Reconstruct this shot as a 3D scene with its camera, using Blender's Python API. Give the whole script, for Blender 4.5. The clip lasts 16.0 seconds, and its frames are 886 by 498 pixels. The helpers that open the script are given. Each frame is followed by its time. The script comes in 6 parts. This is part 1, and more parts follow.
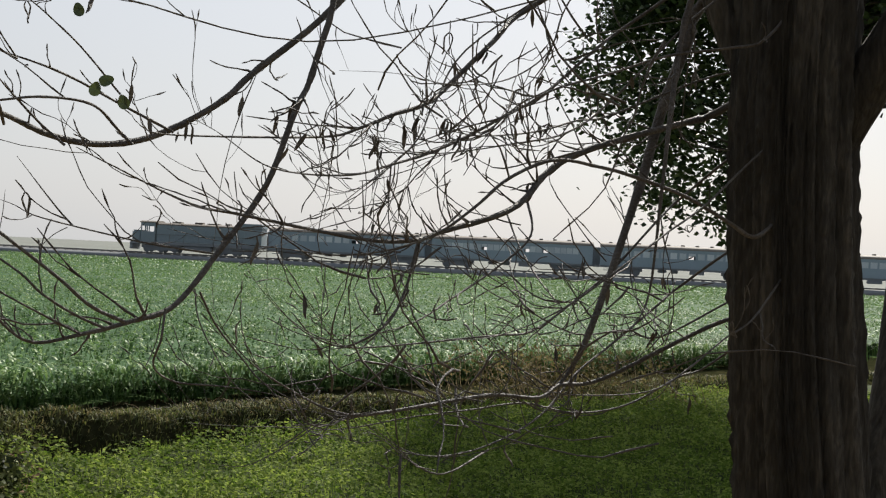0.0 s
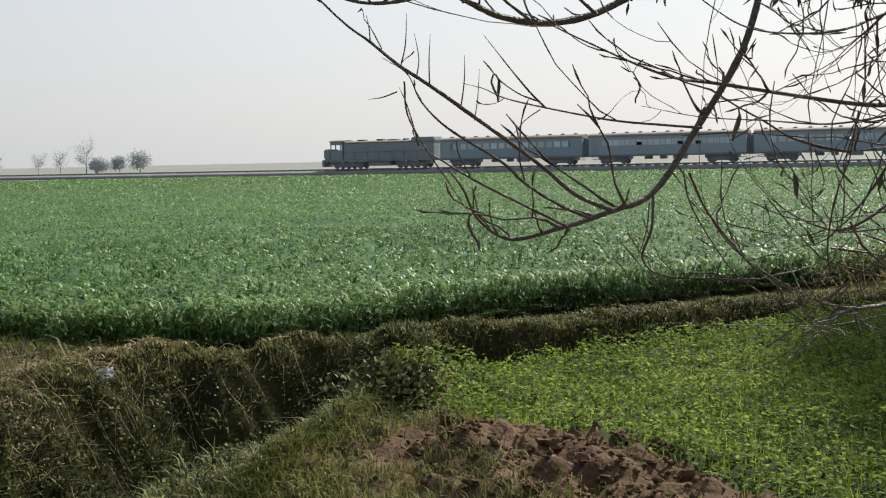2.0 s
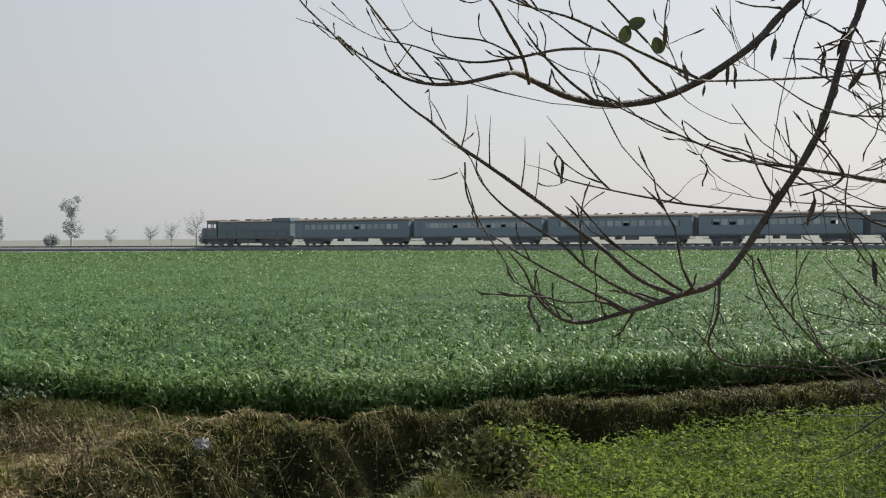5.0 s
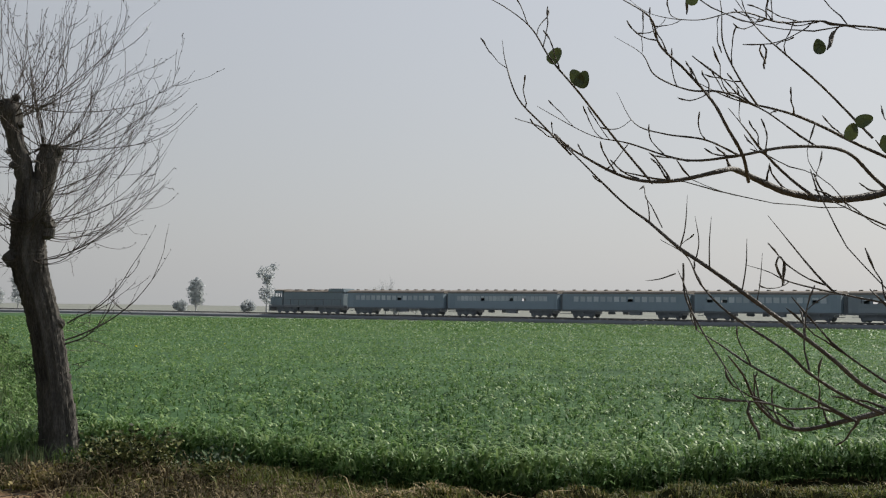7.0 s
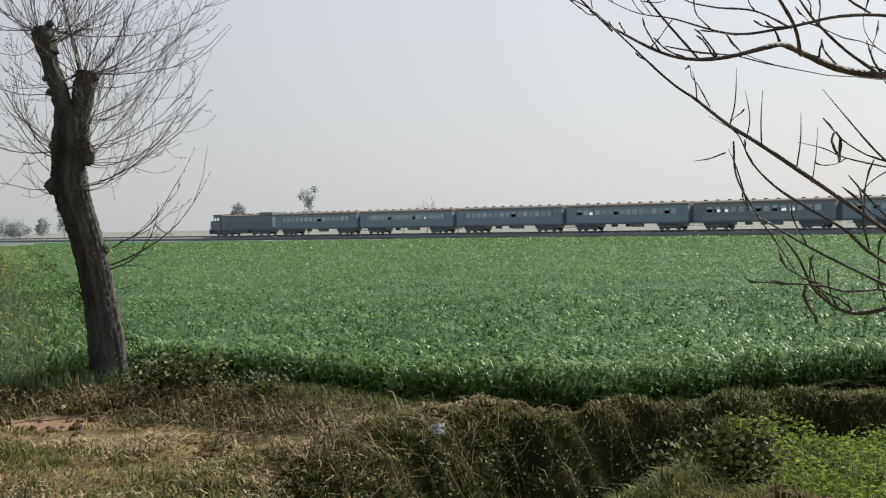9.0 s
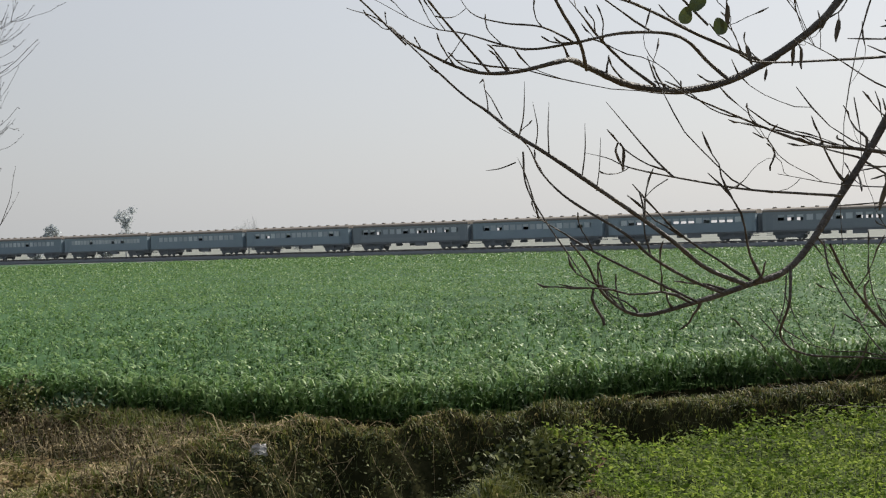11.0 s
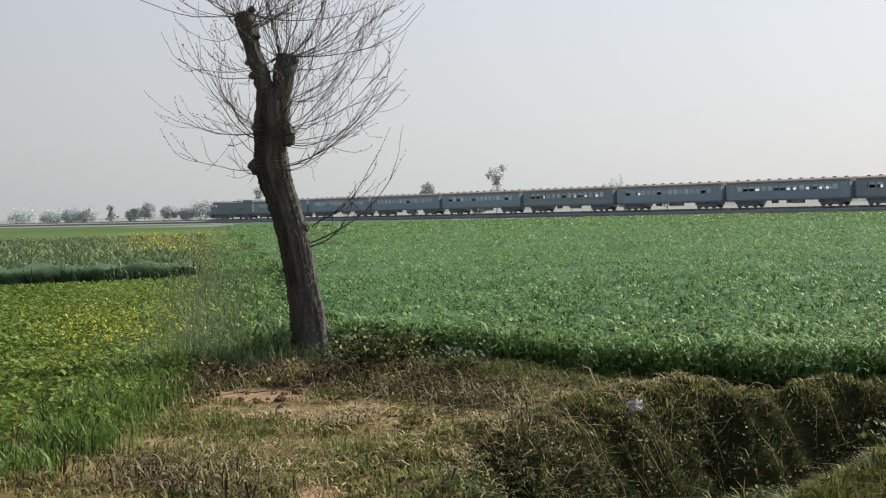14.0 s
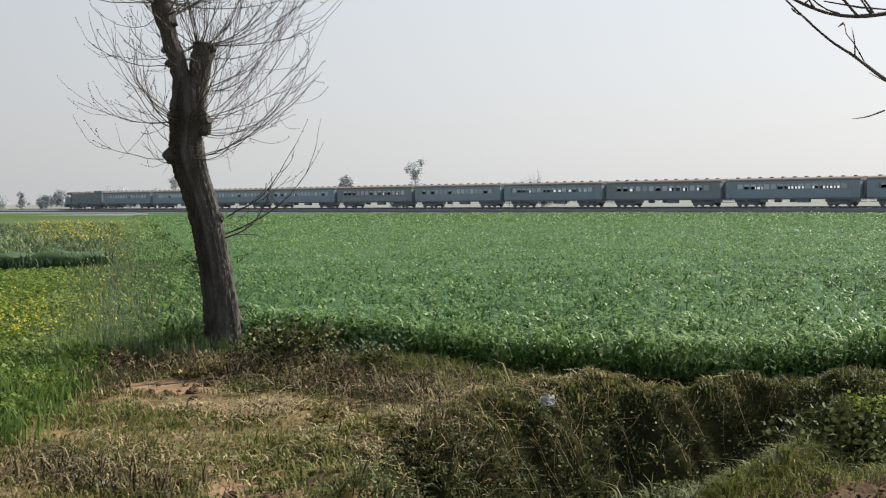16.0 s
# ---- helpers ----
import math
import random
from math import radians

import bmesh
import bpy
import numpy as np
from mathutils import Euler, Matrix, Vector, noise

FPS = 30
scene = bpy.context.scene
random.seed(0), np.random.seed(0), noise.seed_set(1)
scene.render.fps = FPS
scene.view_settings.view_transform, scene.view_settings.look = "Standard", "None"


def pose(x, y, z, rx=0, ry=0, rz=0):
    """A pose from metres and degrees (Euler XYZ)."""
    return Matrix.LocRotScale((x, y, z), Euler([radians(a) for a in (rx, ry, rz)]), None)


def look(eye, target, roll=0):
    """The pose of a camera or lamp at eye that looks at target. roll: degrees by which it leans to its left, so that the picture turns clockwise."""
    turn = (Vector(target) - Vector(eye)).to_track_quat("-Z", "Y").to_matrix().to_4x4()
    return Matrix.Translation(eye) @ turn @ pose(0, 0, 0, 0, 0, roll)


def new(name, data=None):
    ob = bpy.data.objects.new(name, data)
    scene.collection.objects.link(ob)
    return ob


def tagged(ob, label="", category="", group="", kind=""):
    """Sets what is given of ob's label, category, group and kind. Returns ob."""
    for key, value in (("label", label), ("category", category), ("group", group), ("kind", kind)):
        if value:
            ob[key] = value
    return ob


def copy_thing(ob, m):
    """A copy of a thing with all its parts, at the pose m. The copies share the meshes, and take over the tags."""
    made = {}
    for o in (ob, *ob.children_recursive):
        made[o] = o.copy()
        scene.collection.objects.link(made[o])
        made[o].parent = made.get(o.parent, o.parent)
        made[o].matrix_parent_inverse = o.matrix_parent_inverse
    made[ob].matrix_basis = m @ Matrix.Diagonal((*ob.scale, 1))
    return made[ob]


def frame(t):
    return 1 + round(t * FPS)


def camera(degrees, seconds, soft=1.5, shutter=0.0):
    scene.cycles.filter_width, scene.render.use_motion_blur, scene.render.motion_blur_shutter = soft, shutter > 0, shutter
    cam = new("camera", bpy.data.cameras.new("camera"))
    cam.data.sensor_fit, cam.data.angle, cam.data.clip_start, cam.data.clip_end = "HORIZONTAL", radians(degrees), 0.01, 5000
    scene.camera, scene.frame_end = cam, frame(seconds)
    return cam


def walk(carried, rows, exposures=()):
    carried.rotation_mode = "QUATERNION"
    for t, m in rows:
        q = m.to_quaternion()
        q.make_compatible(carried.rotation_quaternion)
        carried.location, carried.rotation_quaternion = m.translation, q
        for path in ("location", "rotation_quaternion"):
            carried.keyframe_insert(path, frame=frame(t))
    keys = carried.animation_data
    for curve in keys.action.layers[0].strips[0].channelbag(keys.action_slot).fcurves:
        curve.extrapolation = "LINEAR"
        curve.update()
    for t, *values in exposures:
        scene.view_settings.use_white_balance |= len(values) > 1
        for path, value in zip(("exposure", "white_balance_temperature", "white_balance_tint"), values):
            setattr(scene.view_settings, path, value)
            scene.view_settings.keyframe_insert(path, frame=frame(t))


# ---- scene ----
cam = camera(39.05, 16.0, soft=1.2)
# seconds, place, turn to the left, tilt up, lean to the right
PATH = [
    (0, -0.000, -0.007, 2.000, 0.53, 0.36, -2.82),
    (0.5, -0.063, -0.026, 1.996, 5.56, 0.34, -3.82),
    (1, -0.094, 0.044, 1.989, 8.84, 0.39, -3.41),
    (1.5, -0.162, 0.171, 1.984, 14.19, -0.31, -1.66),
    (2, -0.231, 0.230, 1.948, 17.36, -4.14, 1.24),
    (2.3, -0.238, 0.217, 1.944, 14.27, -5.37, 1.58),
    (2.5, -0.225, 0.211, 1.933, 11.21, -5.22, 0.95),
    (3, -0.180, 0.225, 1.941, 9.32, -2.51, 0.94),
    (3.5, -0.134, 0.271, 1.949, 8.98, -1.38, 0.58),
    (4, -0.136, 0.281, 1.949, 11.31, -0.93, 0.04),
    (4.5, -0.165, 0.265, 1.953, 16.69, -0.75, 0.14),
    (5, -0.177, 0.267, 1.954, 22.02, -0.58, 0.46),
    (5.2, -0.174, 0.266, 1.957, 23.52, -0.54, 0.43),
    (7.5, -0.234, 0.255, 1.996, 32.64, 3.05, -0.80),
    (8, -0.248, 0.298, 1.978, 34.64, 1.68, -0.28),
    (8.5, -0.251, 0.305, 1.958, 34.55, -0.48, 0.57),
    (9, -0.250, 0.319, 1.954, 32.48, -1.07, 1.02),
    (9.5, -0.232, 0.340, 1.956, 29.70, -1.80, 1.49),
    (9.7, -0.205, 0.311, 1.951, 28.06, -1.90, 1.57),
    (11.8, -0.212, 0.309, 1.939, 24.17, 0.21, 1.65),
    (12, -0.222, 0.307, 1.942, 25.47, 0.19, 1.72),
    (12.5, -0.262, 0.269, 1.938, 31.96, -0.31, 1.72),
    (13, -0.318, 0.262, 1.936, 37.80, -1.31, 1.71),
    (13.5, -0.311, 0.260, 1.935, 40.76, -1.65, 1.75),
    (14, -0.304, 0.272, 1.933, 41.10, -1.87, 1.57),
    (14.5, -0.297, 0.274, 1.934, 40.48, -2.01, 1.36),
    (15, -0.296, 0.283, 1.932, 38.81, -2.13, 0.88),
    (15.5, -0.297, 0.290, 1.930, 37.70, -2.15, 0.67),
    (16, -0.296, 0.284, 1.932, 37.32, -2.21, 0.48),
]
walk(cam, [(t, pose(x, y, z, 90 + pitch, 0, yaw) @ pose(0, 0, 0, 0, 0, -lean)) for t, x, y, z, yaw, pitch, lean in PATH],
     exposures=[(0, 0.30), (1.5, 0.32), (2.0, 0.5), (2.4, 0.70), (2.6, 0.62), (3.0, 0.23), (3.5, 0.26), (4.5, 0.28), (5.2, 0.20), (7.3, 0.06), (7.7, 0.1), (8.2, 0.25), (9.0, 0.40), (9.7, 0.42), (11.8, 0.18), (12.1, 0.22), (12.7, 0.45), (14.0, 0.52), (16.0, 0.56)])

# ---- sky, sun ----
SUN_TURN, SUN_UP = 20.0, 37.0      # degrees to the right of +Y, degrees above the horizon
world = bpy.data.worlds.new("hazy_sky")
scene.world = world
world.use_nodes = True
wn, wl = world.node_tree.nodes, world.node_tree.links
wn.clear()
sky = wn.new("ShaderNodeTexSky")
sky.sky_type = "NISHITA"
sky.sun_disc = False
sky.sun_elevation, sky.sun_rotation = radians(SUN_UP), radians(SUN_TURN)
sky.air_density, sky.dust_density, sky.ozone_density = 1.2, 2.5, 1.5
bg_sky, bg_haze, wsum, wout = (wn.new(n) for n in ("ShaderNodeBackground", "ShaderNodeBackground", "ShaderNodeAddShader", "ShaderNodeOutputWorld"))
bg_sky.inputs["Strength"].default_value = 0.014
aim, split, ramp = wn.new("ShaderNodeTexCoord"), wn.new("ShaderNodeSeparateXYZ"), wn.new("ShaderNodeValToRGB")
wl.new(aim.outputs["Generated"], split.inputs[0])
wl.new(split.outputs["Z"], ramp.inputs["Fac"])
ramp.color_ramp.elements[0].color, ramp.color_ramp.elements[0].position = (0.965, 0.985, 1.01, 1), 0.0
ramp.color_ramp.elements[1].color, ramp.color_ramp.elements[1].position = (0.925, 0.965, 1.045, 1), 0.26
zenith = ramp.color_ramp.elements.new(0.85)
zenith.color = (0.58, 0.65, 0.78, 1)
# the haze is brighter towards the sun
towards, glow, tinted = wn.new("ShaderNodeVectorMath"), wn.new("ShaderNodeMath"), wn.new("ShaderNodeVectorMath")
towards.operation, glow.operation, tinted.operation = "DOT_PRODUCT", "MULTIPLY_ADD", "SCALE"
towards.inputs[1].default_value = (math.sin(radians(SUN_TURN)) * math.cos(radians(SUN_UP)), math.cos(radians(SUN_TURN)) * math.cos(radians(SUN_UP)), math.sin(radians(SUN_UP)))
wl.new(aim.outputs["Generated"], towards.inputs[0])
wl.new(towards.outputs["Value"], glow.inputs[0])
glow.inputs[1].default_value, glow.inputs[2].default_value = 0.62, 0.63
wl.new(ramp.outputs["Color"], tinted.inputs[0])
wl.new(glow.outputs[0], tinted.inputs["Scale"])
wl.new(tinted.outputs[0], bg_haze.inputs["Color"])
bg_haze.inputs["Strength"].default_value = 0.48
wl.new(sky.outputs[0], bg_sky.inputs["Color"])
wl.new(bg_sky.outputs[0], wsum.inputs[0])
wl.new(bg_haze.outputs[0], wsum.inputs[1])
wl.new(wsum.outputs[0], wout.inputs["Surface"])

lamp = bpy.data.lights.new("sun", "SUN")
lamp.energy, lamp.angle, lamp.color = 5.0, radians(1.2), (1.0, 0.95, 0.86)
sun = new("sun", lamp)
sd = Vector((math.sin(radians(SUN_TURN)) * math.cos(radians(SUN_UP)), math.cos(radians(SUN_TURN)) * math.cos(radians(SUN_UP)), math.sin(radians(SUN_UP))))
sun.matrix_world = look(sd * 50, (0, 0, 0))


# ---- materials ----
def material(name, stops, scale=4.0, rough=0.8, bump=0.3, bump_scale=None, fine=None, through_light=0.0, metal=0.0, per="", spec=0.5, upright=1.0):
    """A surface of two or three colours mixed by noise at two sizes; per: 'island' or 'object' adds a change from piece to piece."""
    m = bpy.data.materials.new(name)
    m.use_nodes = True
    n, l = m.node_tree.nodes, m.node_tree.links
    b = n["Principled BSDF"]
    geo = n.new("ShaderNodeTexCoord")
    big, small = n.new("ShaderNodeTexNoise"), n.new("ShaderNodeTexNoise")
    big.inputs["Scale"].default_value, big.inputs["Detail"].default_value = scale, 5
    small.inputs["Scale"].default_value, small.inputs["Detail"].default_value = fine or scale * 9, 4
    place = n.new("ShaderNodeMapping")
    place.inputs["Scale"].default_value = (1, 1, upright)
    l.new(geo.outputs["Object"], place.inputs["Vector"])
    for t in (big, small):
        l.new(place.outputs[0], t.inputs["Vector"])
    mixf = n.new("ShaderNodeMath")
    mixf.operation = "MULTIPLY_ADD"
    mixf.inputs[1].default_value = 0.45
    l.new(small.outputs["Fac"], mixf.inputs[0])
    half = n.new("ShaderNodeMath")
    half.operation = "MULTIPLY"
    half.inputs[1].default_value = 0.55
    l.new(big.outputs["Fac"], half.inputs[0])
    l.new(half.outputs[0], mixf.inputs[2])
    fac = mixf.outputs[0]
    if per:
        pick = n.new("ShaderNodeNewGeometry" if per == "island" else "ShaderNodeObjectInfo")
        add = n.new("ShaderNodeMath")
        add.operation = "MULTIPLY_ADD"
        add.inputs[1].default_value = 0.55
        l.new(pick.outputs["Random Per Island" if per == "island" else "Random"], add.inputs[0])
        sub = n.new("ShaderNodeMath")
        sub.operation = "SUBTRACT"
        sub.inputs[1].default_value = 0.27
        l.new(fac, sub.inputs[0])
        l.new(sub.outputs[0], add.inputs[2])
        fac = add.outputs[0]
    ramp = n.new("ShaderNodeValToRGB")
    el = ramp.color_ramp.elements
    while len(el) < len(stops):
        el.new(0.5)
    for i, c in enumerate(stops):
        el[i].position = 0.30 + 0.40 * i / max(1, len(stops) - 1)
        el[i].color = (*c, 1)
    l.new(fac, ramp.inputs["Fac"])
    l.new(ramp.outputs["Color"], b.inputs["Base Color"])
    b.inputs["Roughness"].default_value, b.inputs["Metallic"].default_value = rough, metal
    b.inputs["Specular IOR Level"].default_value = spec
    if bump:
        bt = n.new("ShaderNodeTexNoise")
        bt.inputs["Scale"].default_value, bt.inputs["Detail"].default_value = bump_scale or scale * 12, 6
        l.new(place.outputs[0], bt.inputs["Vector"])
        bp = n.new("ShaderNodeBump")
        bp.inputs["Strength"].default_value, bp.inputs["Distance"].default_value = bump, 0.02
        l.new(bt.outputs["Fac"], bp.inputs["Height"])
        l.new(bp.outputs["Normal"], b.inputs["Normal"])
    if through_light:
        tr, mx = n.new("ShaderNodeBsdfTranslucent"), n.new("ShaderNodeMixShader")
        l.new(ramp.outputs["Color"], tr.inputs["Color"])
        mx.inputs[0].default_value = through_light
        l.new(b.outputs[0], mx.inputs[1])
        l.new(tr.outputs[0], mx.inputs[2])
        l.new(mx.outputs[0], n["Material Output"].inputs["Surface"])
    return m


M = {
    # Bank soil near-black: the shade of the ditch slopes put into its colour.
    "bank": material("shade_dark_bank_soil", [(0.014, 0.015, 0.007), (0.028, 0.029, 0.013), (0.052, 0.049, 0.024)], 1.6, 1.0, 0.8, 14, spec=0.0),
    "path": material("trodden_grass", [(0.068, 0.06, 0.023), (0.16, 0.115, 0.055), (0.30, 0.21, 0.108)], 1.3, 0.95, 0.6, 18, spec=0.12),
    "lawn": material("lawn_soil", [(0.02, 0.03, 0.006), (0.035, 0.05, 0.01), (0.05, 0.07, 0.012)], 1.5, 0.95, 0.6, 20, spec=0.12),
    "clod": material("bare_earth", [(0.05, 0.032, 0.018), (0.105, 0.066, 0.038), (0.18, 0.12, 0.074)], 3.5, 0.95, 0.9, 22, spec=0.12),
    "sand": material("sandy_earth", [(0.125, 0.0775, 0.0425), (0.25, 0.1625, 0.0938), (0.375, 0.2562, 0.1562)], 3.0, 0.95, 0.8, 22, spec=0.12),
    "field": material("far_field", [(0.05, 0.085, 0.032), (0.08, 0.12, 0.048), (0.12, 0.15, 0.072)], 0.02, 1.0, 0.2, 2, fine=0.3, spec=0.0),
    # Ground round and beyond the track: haze painted in as pale greys.
    "haze_field": material("haze_paled_fields", [(0.17, 0.18, 0.16), (0.21, 0.22, 0.195), (0.25, 0.255, 0.225)], 0.012, 0.95, 0.2, 2, fine=0.2, spec=0.12),
    "verge": material("haze_grey_verge", [(0.12, 0.13, 0.135), (0.16, 0.17, 0.17), (0.20, 0.205, 0.20)], 0.05, 0.95, 0.3, 2, fine=0.6, spec=0.12),
    # Wheat light is painted: darker leaves, lighter sunlit tops, shade-dark understorey.
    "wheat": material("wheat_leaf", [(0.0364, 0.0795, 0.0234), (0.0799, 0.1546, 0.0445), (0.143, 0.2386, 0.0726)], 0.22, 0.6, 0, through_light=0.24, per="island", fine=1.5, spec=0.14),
    "wheat_top": material("sunlit_wheat_leaf", [(0.0944, 0.1838, 0.0524), (0.1539, 0.2664, 0.0839), (0.2533, 0.3562, 0.1384)], 0.22, 0.48, 0, through_light=0.32, per="island", fine=1.5, spec=0.2),
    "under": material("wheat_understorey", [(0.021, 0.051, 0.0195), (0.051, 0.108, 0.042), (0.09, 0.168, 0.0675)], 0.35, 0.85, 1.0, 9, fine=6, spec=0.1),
    "fodder": material("fodder_clover_leaf", [(0.07, 0.125, 0.018), (0.14, 0.21, 0.04), (0.24, 0.30, 0.08)], 0.6, 0.75, 0, through_light=0.4, per="island", fine=4, spec=0.15),
    "clover": material("clover_leaf", [(0.08, 0.1377, 0.015), (0.16, 0.2309, 0.034), (0.275, 0.3395, 0.07)], 0.6, 0.75, 0, through_light=0.5, per="island", fine=4, spec=0.15),
    # Crop green, darkened for the strip's face turned from the sun.
    "crop": material("tall_crop_leaf", [(0.022, 0.046, 0.024), (0.045, 0.085, 0.038), (0.085, 0.135, 0.06)], 0.3, 0.6, 0, through_light=0.12, per="island", spec=0.12),
    "lush": material("lush_grass_blade", [(0.045, 0.09, 0.018), (0.095, 0.165, 0.036), (0.175, 0.25, 0.07)], 0.9, 0.55, 0, through_light=0.35, per="island", spec=0.15),
    # Weedy green, lightened to stand for haze over the field.
    "weedy": material("weedy_field_leaf", [(0.0845, 0.1235, 0.0585), (0.1365, 0.1885, 0.0884), (0.2015, 0.2535, 0.1274)], 0.12, 0.7, 0, through_light=0.25, per="island", fine=1.0, spec=0.12),
    "deadstalk": material("dead_weed_stalk", [(0.040, 0.033, 0.019), (0.105, 0.084, 0.048), (0.25, 0.20, 0.115)], 3, 0.8, 0, through_light=0.08, per="island", spec=0.1),
    "mustard": material("mustard_flower", [(0.45, 0.40, 0.03), (0.62, 0.55, 0.05)], 3, 0.6, 0, through_light=0.4, per="island"),
    "pale": material("pale_flower", [(0.5, 0.52, 0.5), (0.65, 0.66, 0.62)], 3, 0.6, 0, through_light=0.3, per="island"),
    "drygrass": material("dry_grass_blade", [(0.075, 0.066, 0.022), (0.180, 0.152, 0.056), (0.34, 0.285, 0.125)], 0.9, 0.6, 0, through_light=0.28, per="island", spec=0.12),
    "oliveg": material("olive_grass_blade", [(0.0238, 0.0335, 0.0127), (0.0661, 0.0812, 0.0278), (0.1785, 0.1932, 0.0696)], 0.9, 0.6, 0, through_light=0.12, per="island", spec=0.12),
    "greeng": material("green_grass_blade", [(0.062, 0.085, 0.018), (0.125, 0.148, 0.034), (0.215, 0.215, 0.07)], 0.9, 0.55, 0, through_light=0.38, per="island", spec=0.12),
    "straw": material("straw_stalk", [(0.20, 0.155, 0.085), (0.43, 0.335, 0.19)], 3, 0.6, 0.1, per="island", spec=0.12),
    "bark": material("furrowed_bark", [(0.0338, 0.0315, 0.0281), (0.0844, 0.0788, 0.0709), (0.1688, 0.1575, 0.1429)], 9, 0.95, 1.0, 46, spec=0.12, upright=0.22),
    "bark_near": material("dark_mossy_bark", [(0.018, 0.0165, 0.0145), (0.050, 0.046, 0.039), (0.12, 0.108, 0.09)], 10, 0.95, 1.0, 45, spec=0.12, upright=0.18),
    "twig": material("smooth_twig_bark", [(0.0425, 0.0374, 0.0331), (0.0892, 0.0799, 0.0706), (0.1615, 0.1462, 0.1275)], 16, 0.6, 0.5, 120, spec=0.2),
    "twig_far": material("shoot_bark", [(0.0595, 0.051, 0.045), (0.1148, 0.0978, 0.085)], 6, 0.7, 0.1, spec=0.12),
    "deadleaf": material("withered_leaf", [(0.045, 0.038, 0.03), (0.095, 0.08, 0.06)], 20, 0.7, 0.3, through_light=0.1, per="object"),
    "leaf": material("dull_green_leaf", [(0.0476, 0.068, 0.0299), (0.0952, 0.1292, 0.0476)], 25, 0.5, 0.2, through_light=0.15, per="object"),
    "evergreen": material("evergreen_leaf", [(0.0225, 0.039, 0.018), (0.048, 0.075, 0.0285), (0.093, 0.1275, 0.0525)], 1.0, 0.4, 0, through_light=0.1, per="island", spec=0.12),
    # Far trees: the haze in front of them is put into leaf and bark colours.
    "farleaf": material("haze_paled_foliage", [(0.4897, 0.5175, 0.5287), (0.5565, 0.5843, 0.5955), (0.6121, 0.64, 0.6455)], 0.4, 0.8, 0, through_light=0.3, per="island", spec=0.12),
    "farwood": material("haze_paled_bark", [(0.42, 0.43, 0.435), (0.50, 0.51, 0.515)], 1.0, 0.9, 0.2),
    # Grey ballast stone, lightened further to stand for haze.
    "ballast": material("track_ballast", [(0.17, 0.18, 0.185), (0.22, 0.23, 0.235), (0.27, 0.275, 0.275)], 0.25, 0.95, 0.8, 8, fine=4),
    "steel": material("rail_steel", [(0.16, 0.15, 0.15), (0.28, 0.27, 0.26)], 1, 0.45, 0.1, metal=0.8),
    "sleeper": material("concrete_sleeper", [(0.25, 0.24, 0.22), (0.34, 0.33, 0.31)], 3, 0.9, 0.2, per="object"),
    # Distance haze is mixed into the train's paints, paling them to blue-grey.
    "loco": material("haze_paled_loco_paint", [(0.23, 0.2875, 0.322), (0.2702, 0.3335, 0.3622)], 0.5, 0.5, 0.05),
    "coach": material("haze_paled_coach_paint", [(0.2956, 0.3795, 0.434), (0.3346, 0.4255, 0.4809)], 0.4, 0.55, 0.05, per="object"),
    "coachband": material("haze_grey_band_paint", [(0.28, 0.33, 0.36), (0.33, 0.38, 0.405)], 0.6, 0.55, 0.05, per="object"),
    "roof": material("dusty_roof_paint", [(0.17, 0.145, 0.12), (0.26, 0.225, 0.185)], 0.5, 0.75, 0.1),
    # Running gear paled for haze; panes paled for haze and reflected sky.
    "under_gear": material("haze_paled_running_gear", [(0.242, 0.264, 0.286), (0.297, 0.319, 0.3355)], 1.5, 0.8, 0.3),
    "pane": material("sky_paled_pane", [(0.495, 0.561, 0.594), (0.726, 0.792, 0.8085)], 2, 0.35, 0, per="object"),
    "rag": material("pale_plastic_rag", [(0.30, 0.285, 0.26), (0.50, 0.48, 0.45)], 9, 0.6, 0.4),
    "white": material("white_scrap", [(0.32, 0.32, 0.31), (0.48, 0.48, 0.46)], 20, 0.6, 0.2),
}


# ---- mesh helpers ----
def mesh(name, verts, faces, mats, index=None, smooth=False):
    """A mesh from an array of points and a list of face arrays (one array for each number of corners)."""
    me = bpy.data.meshes.new(name)
    verts = np.asarray(verts, dtype=np.float32)
    faces = [np.asarray(f, dtype=np.int32) for f in faces if len(f)]
    me.vertices.add(len(verts))
    me.vertices.foreach_set("co", verts.ravel())
    loops = np.concatenate([f.ravel() for f in faces])
    sizes = np.concatenate([np.full(len(f), f.shape[1], dtype=np.int32) for f in faces])
    starts = np.concatenate([[0], np.cumsum(sizes)[:-1]]).astype(np.int32)
    me.loops.add(len(loops))
    me.loops.foreach_set("vertex_index", loops)
    me.polygons.add(len(sizes))
    me.polygons.foreach_set("loop_start", starts)
    for m in (mats if isinstance(mats, (list, tuple)) else [mats]):
        me.materials.append(m)
    if index is not None:
        me.polygons.foreach_set("material_index", np.asarray(index, dtype=np.int32))
    if smooth:
        me.polygons.foreach_set("use_smooth", np.ones(len(sizes), dtype=bool))
    me.update(calc_edges=True)
    me.validate()
    return me


def part(name, bm, mat, parent, label=""):
    """Links a bmesh (or a ready mesh) as one object under its thing."""
    if isinstance(bm, bmesh.types.BMesh):
        me = bpy.data.meshes.new(name)
        bm.to_mesh(me)
        bm.free()
        me.materials.append(mat)
    else:
        me = bm
    ob = new(name, me)
    ob.parent = parent
    if label:
        ob["label"] = label
    return ob


def thing(name, label, category, group="", m=None, kind=""):
    ob = tagged(new(name), label, category, group, kind)
    if m is not None:
        ob.matrix_basis = m
    return ob


